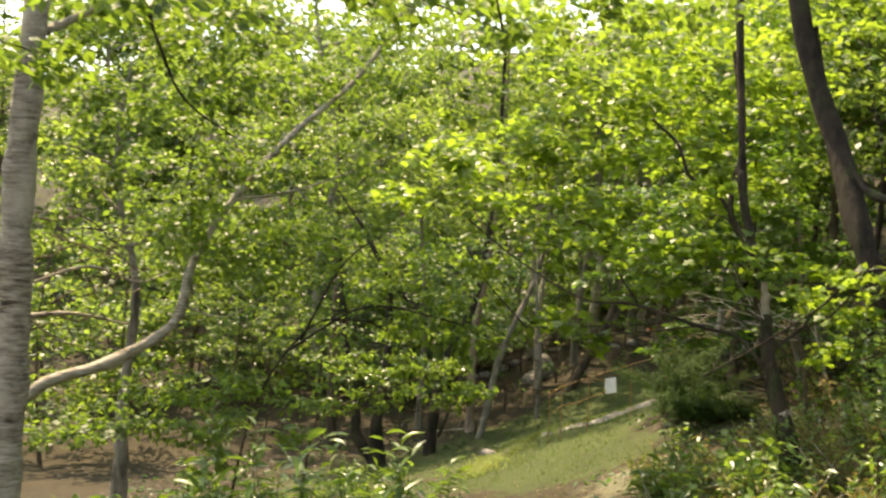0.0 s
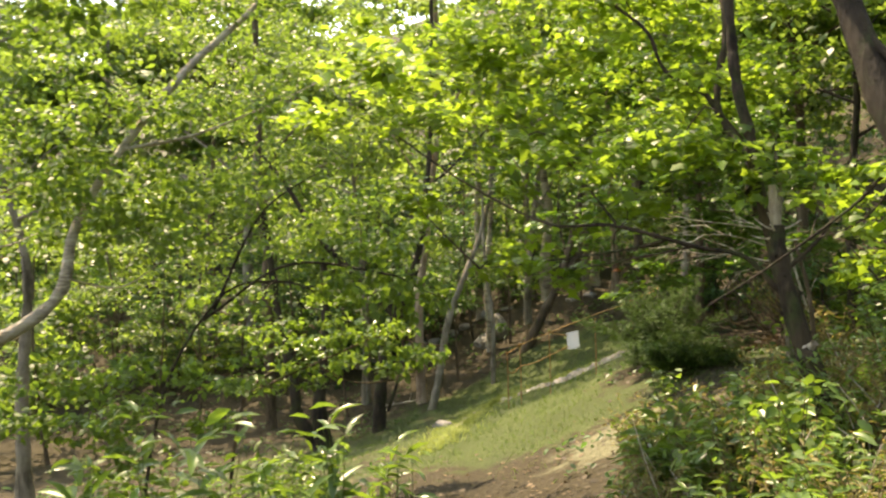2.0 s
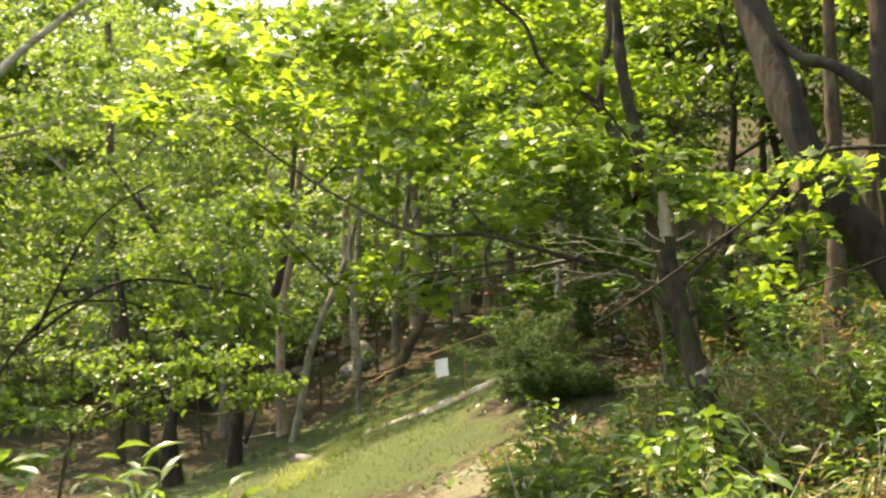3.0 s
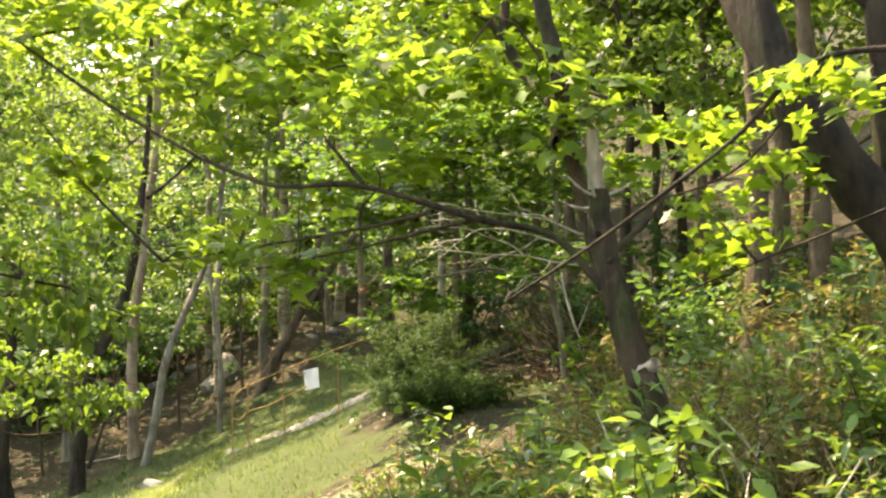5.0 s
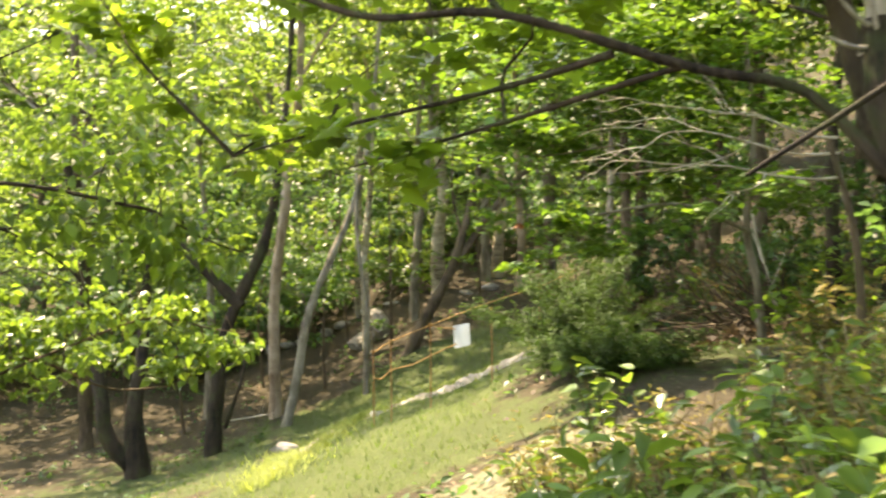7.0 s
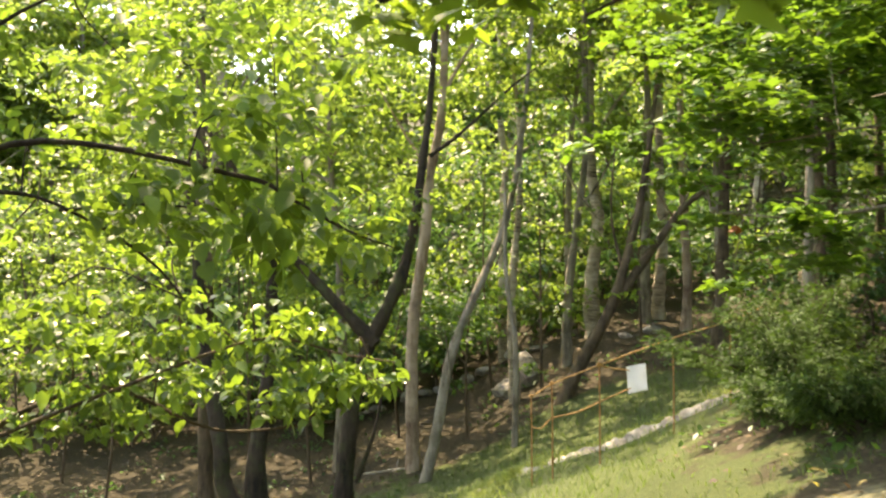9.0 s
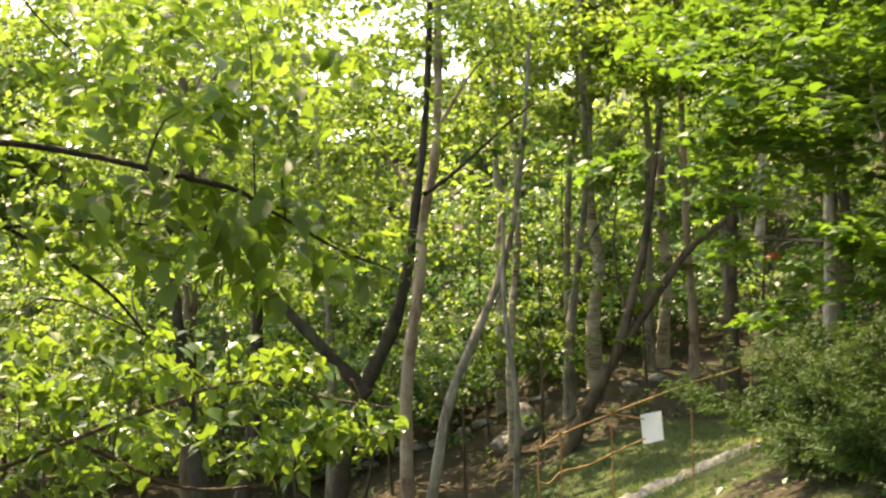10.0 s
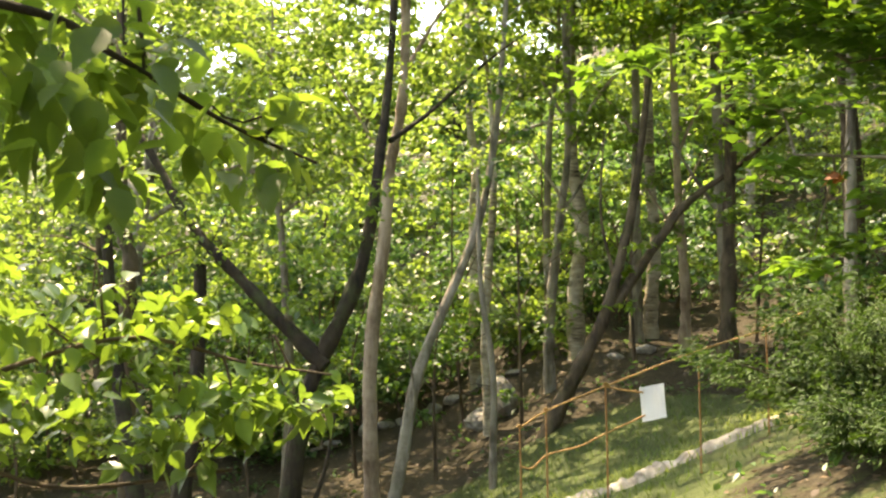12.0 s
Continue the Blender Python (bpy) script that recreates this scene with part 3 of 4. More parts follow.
for k in range(16):
    at = np.array([-3.72 + .02 * k, 10.1 + .09 * k, .55 + .07 * (k * 7 % 16)])
    pts = [at]
    way = np.array([g.uniform(.25, .5), g.uniform(.1, .6), g.uniform(-.25, .3)])
    for i in range(4):
        pts.append(pts[-1] + way * .3 + g.normal(size=3) * .07)
    part("twig", tube("twig", pts, .011, .003, birch.location, 5, 10, .12), BARK_BROWN, birch)
    for i in (1, 2, 3):
        e = pts[i] + way * .25 + g.normal(size=3) * .16
        part("twig", tube("twig", [pts[i], (pts[i] + e) / 2 + g.normal(size=3) * .03, e], .006, .002, birch.location, 4, 6, .12), BARK_BROWN, birch)
tree("pale curving tree leaning uphill over the slope", [(-4.9, 12.1, -2.3), (-4.54, 12.3, -0.47), (-3.68, 12.8, 0.0), (-3.13, 13.3, 0.43), (-3.08, 13.8, 1.07), (-2.79, 14.3, 1.78), (-2.06, 14.8, 2.8), (-1.28, 15.4, 3.68), (-0.6, 16, 5)], 0.09, 0.03, BARK_PALE,
     [([(-2.7, 14.35, 1.9), (-2.0, 14.6, 2.05), (-1.2, 15.0, 2.4), (-0.6, 15.2, 2.7)], 0.022, 0.006), ([(-3.1, 13.5, .6), (-2.6, 13.6, .5), (-2.2, 13.8, .75)], .015, .004)],
     [(-2.2, 14.8, 2.3, .6), (-1.4, 15.1, 2.5, .6), (-2.8, 14.0, 2.6, .6), (-1.5, 15.4, 3.6, .8), (-.8, 15.9, 4.6, .9), (-3.2, 13.6, 1.5, .5), (-2.5, 14.2, 1.2, .5)] + mass(-2.9, 14.4, 2.0, 1.6, 1.0, 1.2, 26, .45, 10) + mass(-3.0, 13.0, -.6, 1.5, .8, .6, 20, .4, 12) + mass(-1.4, 15.4, 3.8, 1.6, 1.2, 1.0, 9, .5, 11), 170, 0.095, "quad", LEAF_OVAL, "birch_tree", twigs=5)

# ---- dark trunks below the terrace ----
tree("dark twin-trunked tree at the foot of the slope", [(-1.34, 24.00, -3.42), (-1.36, 24.00, -2.95), (-1.39, 24.00, -2.47), (-1.37, 24.00, -2.08), (-1.24, 24.20, -0.98), (-1.26, 24.60, 0.38)], 0.19, 0.07, BARK_DARK,
     [([(-1.40, 24.00, -3.09), (-1.79, 24.00, -2.54), (-1.83, 24.00, -2.07), (-2.14, 24.40, -0.67), (-2.26, 24.60, 0.22), (-2.46, 25.00, 1.47)], 0.14, 0.06)],
     [(-2.56, 24.50, -0.03, 0.60), (-1.10, 24.30, -0.19, 0.50), (-1.86, 24.60, 0.79, 0.70), (-3.24, 24.40, 0.46, 0.60), (-0.89, 24.60, 1.20, 0.60), (-2.87, 24.80, 1.86, 0.80), (-1.09, 24.50, 0.56, 0.60), (-2.81, 24.30, 1.19, 0.60), (0.11, 24.00, 0.55, 0.50)] + mass(-3.1, 24.6, 2.2, 2.0, 1.0, 1.0, 7, .5, 4), 165, 0.1, "quad", LEAF_FAR, twigs=6, flare=.15)
tree("dark forked tree with spreading arms below the terrace", [(-0.30, 24.00, -3.36), (-0.24, 24.00, -2.25), (-0.05, 24.00, -1.05), (0.50, 24.20, 0.22), (0.73, 24.50, 1.46), (0.93, 25.00, 3.53), (1.0, 25.2, 7.0)], 0.135, 0.03, BARK_DARK,
     [([(0.15, 24.00, -0.74), (-0.69, 24.30, 0.12), (-1.35, 24.60, 0.82), (-1.94, 25.00, 1.78), (-2.53, 25.30, 2.56)], 0.09, 0.03), ([(-0.1, 24.0, -2.5), (0.14, 24.0, -1.8), (.25, 24.1, -1.2)], .035, .014), ([(0.86, 24.60, 1.76), (1.32, 25.00, 2.15), (2.04, 25.60, 2.87), (2.57, 26.00, 3.32)], .035, .01)],
     # last mass: high foliage, mostly unseen, added to dapple the terrace
     [(-0.27, 24.00, -0.02, 0.40), (0.74, 24.40, 1.04, 0.50), (-0.00, 24.60, 1.87, 0.60), (-1.68, 25.00, 2.17, 0.70), (-0.71, 25.00, 2.49, 0.70), (1.61, 25.40, 2.76, 0.60)] + mass(-.8, 24.8, 3.7, 2.6, 1.0, 1.1, 20, .55, 6) + mass(.6, 25, 6.6, 2.4, 1.5, .9, 6, .7, 16), 160, 0.1, "quad", LEAF_FAR, flare=.15)
tree("slim pale-barked sapling leaning over bare soil", [(0.64, 25.00, -3.17), (0.91, 25.00, -2.07), (1.18, 25.20, -0.81), (1.91, 25.80, 0.88), (2.22, 26.20, 2.35), (2.42, 26.50, 4.34)], 0.095, 0.03, BARK_GREY,
     # second mass likewise added overhead to cast dapple on the grass
     [([(1.0, 25.1, -1.7), (1.1, 25.0, -1.2), (1.05, 24.9, -.6)], .025, .01)], mass(1.9, 26.6, 4.6, 1.5, 1.0, .9, 6, .5, 7) + mass(2.2, 26, 7.0, 2.4, 1.5, .9, 3, .7, 17), 160, 0.1, "quad", LEAF_FAR)
tree("thin straight tree among bare soil and stones", [(2.03, 25.50, -2.10), (2.05, 25.50, -0.90), (1.92, 25.50, 0.18), (1.93, 25.80, 1.58)], 0.06, 0.025, BARK_GREY, [], mass(2.0, 25.8, 2.2, .7, .5, .8, 7, .35, 15), 120, 0.11, "quad", LEAF_DEEP)
tree("leaning dark tree with an ivy-clad fork", [(2.64, 26.50, -2.07), (3.05, 26.50, -1.25), (3.58, 26.50, -0.25), (3.90, 26.70, 0.71), (4.13, 27.00, 1.49), (4.43, 27.30, 3.16)], 0.12, 0.04, BARK_BROWN,
     [([(3.51, 26.50, -0.39), (4.23, 26.70, 0.56), (4.79, 26.90, 1.24), (5.50, 27.10, 1.72), (6.56, 27.40, 2.53)], 0.085, 0.02), ([(3.75, 26.6, .2), (3.6, 26.7, 1.1), (3.7, 26.9, 2.2)], .03, .01)],
     [(4.09, 26.40, 0.33, 0.30), (3.84, 26.30, -0.11, 0.26), (4.32, 26.40, 0.69, 0.26), (4.72, 27.00, 2.09, 0.50)] + mass(5.2, 27.4, 4.2, 2.2, 1.0, 1.1, 20, .6, 8), 150, 0.11, "quad", LEAF_MAPLE)
for x, y, h, r, m, le in ((3.35, 30, 7, .09, BARK_GREY, LEAF_FAR), (5.3, 27, 8, .12, BARK_BROWN, LEAF_FAR), (4.6, 29.5, 8, .1, BARK_GREY, LEAF_FAR), (2.2, 28, 7, .09, BARK_PALE, LEAF_FAR), (6.6, 26, 7, .12, BARK_BROWN, LEAF_FAR), (-.6, 27.5, 7, .1, BARK_GREY, LEAF_FAR), (-5, 18, 7, .12, BARK_GREY, LEAF_FAR), (7.4, 15.5, 8, .14, BARK_BROWN, LEAF_MAPLE), (6.3, 14.8, 7, .13, BARK_BROWN, LEAF_MAPLE), (8.8, 18.5, 8, .14, BARK_BROWN, LEAF_FAR), (5.2, 22.5, 7, .08, BARK_GREY, LEAF_FAR), (7.2, 22, 8, .13, BARK_BROWN, LEAF_FAR)):
    forest_tree(x, y, h, r, "slender leafy tree standing on the wooded slope", m, le, int(x * 10 + y * 7) % 997 + 3, 0.6, 0.24, 85, 0.125)

for path, r, m, label in (
        ([(0.58, 26.0, -0.76), (0.77, 26.0, 0.77), (0.86, 26.0, 1.69), (1.04, 26.0, 2.82), (1.1, 26.2, 6)], .1, BARK_RUDDY, "upright tree with peeling reddish bark in the wood"),
        ([(2.19, 31.0, 0.16), (2.2, 31.0, 1.29), (2.26, 31.0, 2.44), (2.16, 31.0, 3.3), (2.2, 31.2, 7)], .1, BARK_PALE, "pale mottled trunk rising from dark undergrowth"),
        ([(3.09, 28.3, -0.56), (3.16, 28.3, 0.25), (3.29, 28.3, 1.23), (3.43, 28.3, 2.55), (3.4, 28.5, 6)], .09, BARK_GREY, "slender grey-brown tree leaning slightly uphill"),
        ([(3.68, 29.5, -0.94), (3.66, 29.5, 0.11), (3.79, 29.5, 1.16), (3.66, 29.5, 2.39), (3.7, 29.6, 6)], .14, BARK_PALE, "stout pale trunk behind an ivy-clad leaning tree"),
        ([(5.12, 28.6, -0.92), (5.16, 28.6, 0.07), (5.12, 28.6, 0.9), (5.08, 28.6, 2.08), (5.1, 28.8, 6)], .09, BARK_RUDDY, "upright brown tree on the bare slope"),
        ([(5.57, 27.8, -0.27), (5.53, 27.8, 0.6), (5.5, 27.8, 1.16), (5.48, 27.8, 2.21), (5.5, 28, 6)], .12, BARK_GREY, "straight grey-brown trunk above the rope fence"),
        ([(4.87, 29.8, -0.61), (4.91, 29.8, 0.01), (5.0, 29.8, 0.99), (4.94, 29.8, 2.07), (5, 30, 6)], .13, BARK_PALE, "pale grey trunk standing in shade"),
        ([(-2.62, 27.0, -0.16), (-2.58, 27.0, 0.58), (-2.72, 27.0, 1.18), (-2.7, 27.0, 1.85), (-2.7, 27, 5.5)], .13, BARK_BROWN, "dark brown trunk among bright leaves")):
    x, y, z = path[-1]
    q = path[2]
    side = 1 if len(label) % 2 else -1
    tree(label, path, r, r * .5, m, [([q, (q[0] + .35 * side, q[1], q[2] + .5), (q[0] + .8 * side, q[1] + .1, q[2] + 1.3)], r * .35, r * .1), ([path[3], (x - .4 * side, y, path[3][2] + .8), (x - 1.0 * side, y, path[3][2] + 1.5)], r * .35, r * .1)],
         mass(x, y + .3, z - .6, 1.5, 1.0, 1.1, 12, .6, int(abs(x) * 31)), 110, .12, "quad", LEAF_FAR, group="trees of the wood", flare=.2)

for k, (x, y, h) in enumerate(((-14, 47, 11), (-10.5, 46, 11), (-7, 48, 10.5), (-3.5, 46.5, 9.5), (0, 48, 8), (3.4, 47, 7), (7, 48, 8))):
    forest_tree(x, y, h, .17, "tall leafy tree closing the view up the valley", BARK_GREY, LEAF_FAR, 900 + k, .3, .34, 60, .24)

# ---- the wood beyond, and unseen trees around the trail added for dappled shade ----
g = np.random.default_rng(11)
spots = [(-3.6, 32), (-5, 35)]
while len(spots) < 76:
    x, y = g.uniform(-26, 26), g.uniform(-22, 62)
    if y < 28 and -7 < x - y * 0.02 < 10 and y > -4:
        continue
    if x < -3 and y < 44 and x > -17:
        continue
    if abs(x - 0.9) > 12 + y * 0.36 and y > 20:
        continue
    if abs(x - 1.5) < 5.5 and 28 < y < 46:
        continue
    if all((x - a) ** 2 + (y - b) ** 2 > 4.4 for a, b in spots):
        spots.append((x, y))
for k, (x, y) in enumerate(spots):
    far = y > 40
    forest_tree(x, y, g.uniform(8, 13) * (.55 if far and abs(x) < 12 else 1), g.uniform(.1, .2), "tall leafy tree deep in the wood", (BARK_GREY, BARK_BROWN, BARK_PALE, BARK_DARK)[k % 4], LEAF_FAR, 500 + k, g.uniform(.15, .35), .3, 20 if far else 36, .24 if far else .17)

# made-up trees, placed so their crowns darken the slope behind the maple
for k, (x, y) in enumerate(((6.0, 24.5), (7.8, 25.5), (9.6, 24), (8.4, 28.5), (9.2, 21.5))):
    forest_tree(x, y, 7.5 + .4 * k, .1, "broad-crowned tree added to shade the slope above the fence", BARK_BROWN, LEAF_SHADED, 820 + k, .5, .42, 75, .14)

# extra trees added up the bank to shade its soil
g = np.random.default_rng(17)
for k in range(0, 20, 2):
    x, y = 7.6 + (k % 5) * 2.1 + g.uniform(-.7, .7), 10.5 + (k // 5) * 4.6 + g.uniform(-1.5, 1.5)
    forest_tree(x, y, g.uniform(6, 9), g.uniform(.07, .13), "brown-barked tree added to shade the bank", (BARK_BROWN, BARK_DARK, BARK_GREY)[k % 3], LEAF_SHADED if k % 2 else LEAF_FAR, 700 + k, .38, .36, 55, .16)

# understory behind the bare slope
g = np.random.default_rng(5)
for k in range(120):
    x, y = (g.uniform(-10, 13), 30.5 + 12 * g.random() ** 1.5) if k % 3 else (g.uniform(-2, 7.5), g.uniform(31, 38))
    z = gz(x, y)
    h = g.uniform(.8, 3.4)
    tree("dark green understory shrub among the trunks", [(x, y, z), (x + g.normal() * .2, y, z + h * .5), (x + g.normal() * .3, y, z + h)], .03, .01, BARK_BROWN, [],
         [(x + g.normal() * .5, y + g.normal() * .5, z + h * g.uniform(.15, 1.1), g.uniform(.35, .8)) for _ in range(8)], 60, .15, "quad", LEAF_FAR if k % 4 == 1 else LEAF_DEEP, "understory_shrub", "shrub", "shrubs under the trees", .2)

for k, (x, y, h) in enumerate(((1.4, 27.2, 2.6), (2.6, 27.6, 3.2), (4.3, 28.2, 3.0), (.3, 28.4, 3.0), (-1.0, 27.0, 2.6), (3.5, 30.4, 4.2), (1.9, 29.6, 4.0), (6.2, 28.6, 3.6), (7.2, 27.4, 3.2), (-2.2, 28.6, 3.4), (-4.2, 27.2, 3.0), (6.6, 25.6, 2.8), (8.2, 24.6, 3.0), (-5.4, 28.8, 3.6), (-6.6, 30.2, 4.0), (-4.6, 30.4, 3.8))):
    z = gz(x, y)
    q = [(x + g.normal() * .75, y + g.normal() * .4, z + h * g.uniform(.42, 1.1), g.uniform(.28, .5)) for _ in range(11)]
    tree("thin leafy sapling among the trunks", [(x, y, z), (x + g.normal() * .15, y, z + h * .5), (x + g.normal() * .25, y, z + h)], .028, .008, BARK_BROWN, [([(x, y, z + h * .5), (x + .3, y, z + h * .65), (x + .7, y - .1, z + h * .75)], .012, .004), ([(x, y, z + h * .45), (x - .35, y, z + h * .6), (x - .7, y + .1, z + h * .68)], .012, .004)],
         q, 150, .1, "quad", LEAF_SHADED if k % 3 == 0 else LEAF_FAR, "sapling", "tree", "saplings among the trunks", .15, .7, 5, .004)

# dark shrubs added over the right slope in place of canopy shade
for k in range(15):
    x, y = g.uniform(6.2, 11.5), g.uniform(21.5, 29)
    z, h = gz(x, y), g.uniform(.7, 1.9)
    tree("dark green understory shrub among the trunks", [(x, y, z), (x + g.normal() * .2, y, z + h * .5), (x + g.normal() * .3, y, z + h)], .025, .01, BARK_BROWN, [],
         [(x + g.normal() * .5, y + g.normal() * .4, z + h * g.uniform(.2, 1.1), g.uniform(.35, .6)) for _ in range(7)], 62, .13, "quad", LEAF_DEEP, "understory_shrub", "shrub", "shrubs under the trees", .2)

for k in range(20):
    x, y = -7.2 - 2.1 * (k % 5) + g.uniform(-.6, .6), 27 + 4.2 * (k // 5) + g.uniform(-1.2, 1.2)
    z, h = gz(x, y), g.uniform(2.6, 4.6)
    tree("low leafy tree on the downhill side of the wood", [(x, y, z), (x + g.normal() * .2, y, z + h * .5), (x + g.normal() * .3, y, z + h)], .05, .02, BARK_BROWN, [],
         [(x + g.normal() * .8, y + g.normal() * .6, z + h * g.uniform(.15, 1.1), g.uniform(.6, 1.0)) for _ in range(10)], 42, .18, "quad", LEAF_FAR, "understory_tree", "tree", "trees on the downhill side", .2)

for k in range(40):
    x, y = g.uniform(-14, 16), g.uniform(38, 58)
    z, h = gz(x, y), g.uniform(2, 4.5)
    tree("leafy understory tree on the far hillside", [(x, y, z), (x + g.normal() * .2, y, z + h * .5), (x + g.normal() * .3, y, z + h)], .05, .02, BARK_BROWN, [],
         [(x + g.normal() * 1.2, y + g.normal() * .8, z + h * g.uniform(.1, 1.1), g.uniform(.8, 1.3)) for _ in range(9)], 30, .26, "quad", LEAF_FAR, "understory_tree", "tree", "trees on the far hillside", .2)

# ---- left hanging branches with lit leaves ----
droop = tree("drooping young tree with bright toothed leaves over the slope", [(-1.9, 15.4, -2.3), (-1.7, 15.5, -1.0), (-1.28, 15.8, -0.62), (-0.9, 15.8, -0.6), (-0.38, 16.0, -0.85), (0.3, 16, -.8)], 0.022, 0.007, BARK_BROWN,
     [([(-1.6, 15.5, -.85), (-0.71, 15.6, -0.5), (-0.1, 15.9, -0.3), (0.36, 16.0, -0.4), (0.68, 16.0, -0.45)], 0.014, 0.004), ([(-1.7, 15.5, -1), (-1.6, 15.3, 0), (-1.2, 15.2, .5)], .016, .005)],
     [(-.2, 15.9, -.35, .32), (.2, 16, -.5, .28), (.5, 16, -.5, .2), (-.6, 15.8, -.55, .35), (-.2, 15.9, -.15, .3), (-1, 15.7, -.6, .35), (.1, 16, -.72, .2), (-.6, 15.7, -.2, .3), (-1.3, 15.6, -.3, .4), (-1.5, 15.6, -.75, .35), (-.8, 15.8, -.35, .3)], 300, 0.075, "toothed", LEAF_BROAD, "young_tree", "tree", flare=.2, twigs=9, twig_r=.004)
single_leaves(droop, [(-.2, 15.9, -.35, .3), (.2, 16, -.5, .26), (.5, 16, -.5, .2), (-.6, 15.8, -.55, .32), (-.2, 15.9, -.15, .26), (-1, 15.7, -.6, .3), (.1, 16, -.72, .2), (-.6, 15.7, -.2, .28), (.3, 16, -.6, .2)], 290, .1, "toothed", LEAF_BROAD, .7, 61)
over = tree("overhanging leafy tree with slim arching branches", [(-2.6, 14.0, -2.2), (-2.3, 14.1, -0.6), (-1.7, 14.3, 0.35), (-1.11, 14.5, 0.46), (-0.77, 14.7, 0.33), (-0.54, 15.0, 0.13), (-0.42, 15.2, -0.06)], 0.02, 0.006, BARK_DARK,
     [([(-0.9, 14.6, .38), (-0.5, 14.8, .42), (0.08, 15.2, 0.39)], .01, .004), ([(-1.9, 14.2, .1), (-1.0, 14.2, .65), (0.0, 14.3, 0.52), (0.24, 14.4, 0.42), (0.49, 14.6, 0.28), (0.71, 14.8, 0.2)], .018, .004), ([(-1.8, 14.3, .2), (-1.3, 14.6, 1.2), (-.6, 15, 1.7)], .02, .005)],
     [(-.6, 14.7, .5, .4), (-.1, 14.6, .5, .32), (.3, 14.5, .4, .25), (.5, 14.7, .3, .2), (-.2, 15.1, .4, .35), (-1.1, 14.8, .8, .5), (-.7, 15, 1.2, .55), (-1.4, 14.6, 1.5, .6), (-.1, 14.5, .85, .4), (-.5, 15.4, .2, .4), (-1.7, 15, .3, .5), (-1.2, 15.4, .0, .4), (0, 15.5, 1.4, .5), (-1.9, 14.6, 1.0, .5), (.3, 15, 1.0, .35)], 200, 0.085, "oval", LEAF_OVAL, "young_tree", "tree", flare=.2, twigs=14, twig_r=.004)
single_leaves(over, [(-.3, 14.4, .5, .3), (0, 14.4, .5, .28), (.3, 14.5, .4, .24), (.5, 14.7, .3, .2), (.1, 14.5, .8, .32), (-.5, 14.6, .35, .3)], 240, .1, "toothed", LEAF_OVAL, .6, 62)
single_leaves(over, [(.12, 14.25, .32, .17), (.4, 14.35, .27, .17), (.6, 14.55, .16, .14), (.25, 14.25, .1, .14), (.0, 14.3, .2, .16)], 58, .12, "toothed", LEAF_OVAL, .9, 66)
tree("arching branchy tree hanging over the trail", [(-2.3, 4.2, -1.0), (-2.2, 4.4, 1.2), (-1.8, 4.7, 2.6), (-1.0, 5.2, 3.0), (0, 5.8, 2.9)], .05, .012, BARK_DARK,
     [([(-1.5, 4.9, 2.8), (-1.3, 4.95, 2.3), (-1.2, 5.1, 2.05), (-1.0, 5.3, 1.9)], .012, .003), ([(-.8, 5.3, 3.0), (-.3, 5.8, 2.75), (.25, 6.2, 2.62)], .012, .003)],
     [(-1.3, 5.0, 2.4, .3), (-.7, 5.4, 2.75, .35), (-.2, 5.8, 2.75, .3), (.3, 6.2, 2.8, .35), (-1.8, 4.9, 2.2, .3), (-1.1, 5.6, 3.1, .5), (.8, 6.4, 2.85, .35), (-.4, 5.4, 2.6, .3), (1.3, 6.8, 2.9, .4), (.3, 6.6, 2.7, .3), (-1.6, 5.4, 2.6, .35)], 330, .075, "oval", LEAF_OVAL, "young_tree", "tree", flare=.2, twigs=6, twig_r=.004)

# ---- layered maple and conifer bush by the rope fence ----
tree("low spreading maple with layered green sprays", [(5.3, 17.2, -0.9), (5.2, 17.1, -.2), (5.06, 17, 0.4), (5.1, 16.9, 1.3), (5.0, 17, 2.4)], .05, .02, BARK_GREY,
     [([(5.1, 17, .3), (4.3, 16.6, .55), (3.4, 16.6, .45), (2.8, 16.9, .5)], .022, .005), ([(5.1, 17, .9), (4.2, 16.9, 1.1), (3.2, 17.2, 1.0)], .02, .005), ([(5.1, 17, .6), (5.3, 16.2, .8), (5.0, 15.8, .8)], .015, .005)],
     [(3.0, 16.8, .5, .42), (3.5, 16.5, .35, .42), (4.2, 16.5, .5, .45), (4.9, 16.1, .7, .45), (2.7, 17, .75, .35), (3.3, 17.2, 1.1, .5), (4.2, 16.9, 1.2, .55), (5.2, 16.8, 1.5, .6), (3.1, 17.5, .15, .35), (3.7, 17.6, .2, .4), (2.6, 17.4, 1.1, .4), (3.8, 17.4, 1.7, .6), (4.7, 17.4, 2.2, .7), (5.6, 17.4, .6, .5), (3.0, 16.2, .45, .3)] + mass(4.2, 17.2, 1.6, 1.8, .9, 1.0, 34, .4, 9) + mass(4.6, 18.3, 2.6, 1.8, .9, 1.0, 10, .5, 14), 210, .1, "maple", LEAF_SHADED, "maple_tree", flat=.8, twigs=12)

wilt = thing("wilted_spray", (2.94, 16.74, .4), "withered orange leaf cluster caught in a maple", "leaf")
part("stalk", tube("stalk", [(3.05, 16.78, .46), (2.99, 16.75, .45), (2.94, 16.74, .4)], .004, .002, wilt.location, 5, 5), TWIG, wilt)
single_leaves(wilt, [(2.94, 16.74, .39, .05)], 6, .08, "maple", WILTED, .5, 71)


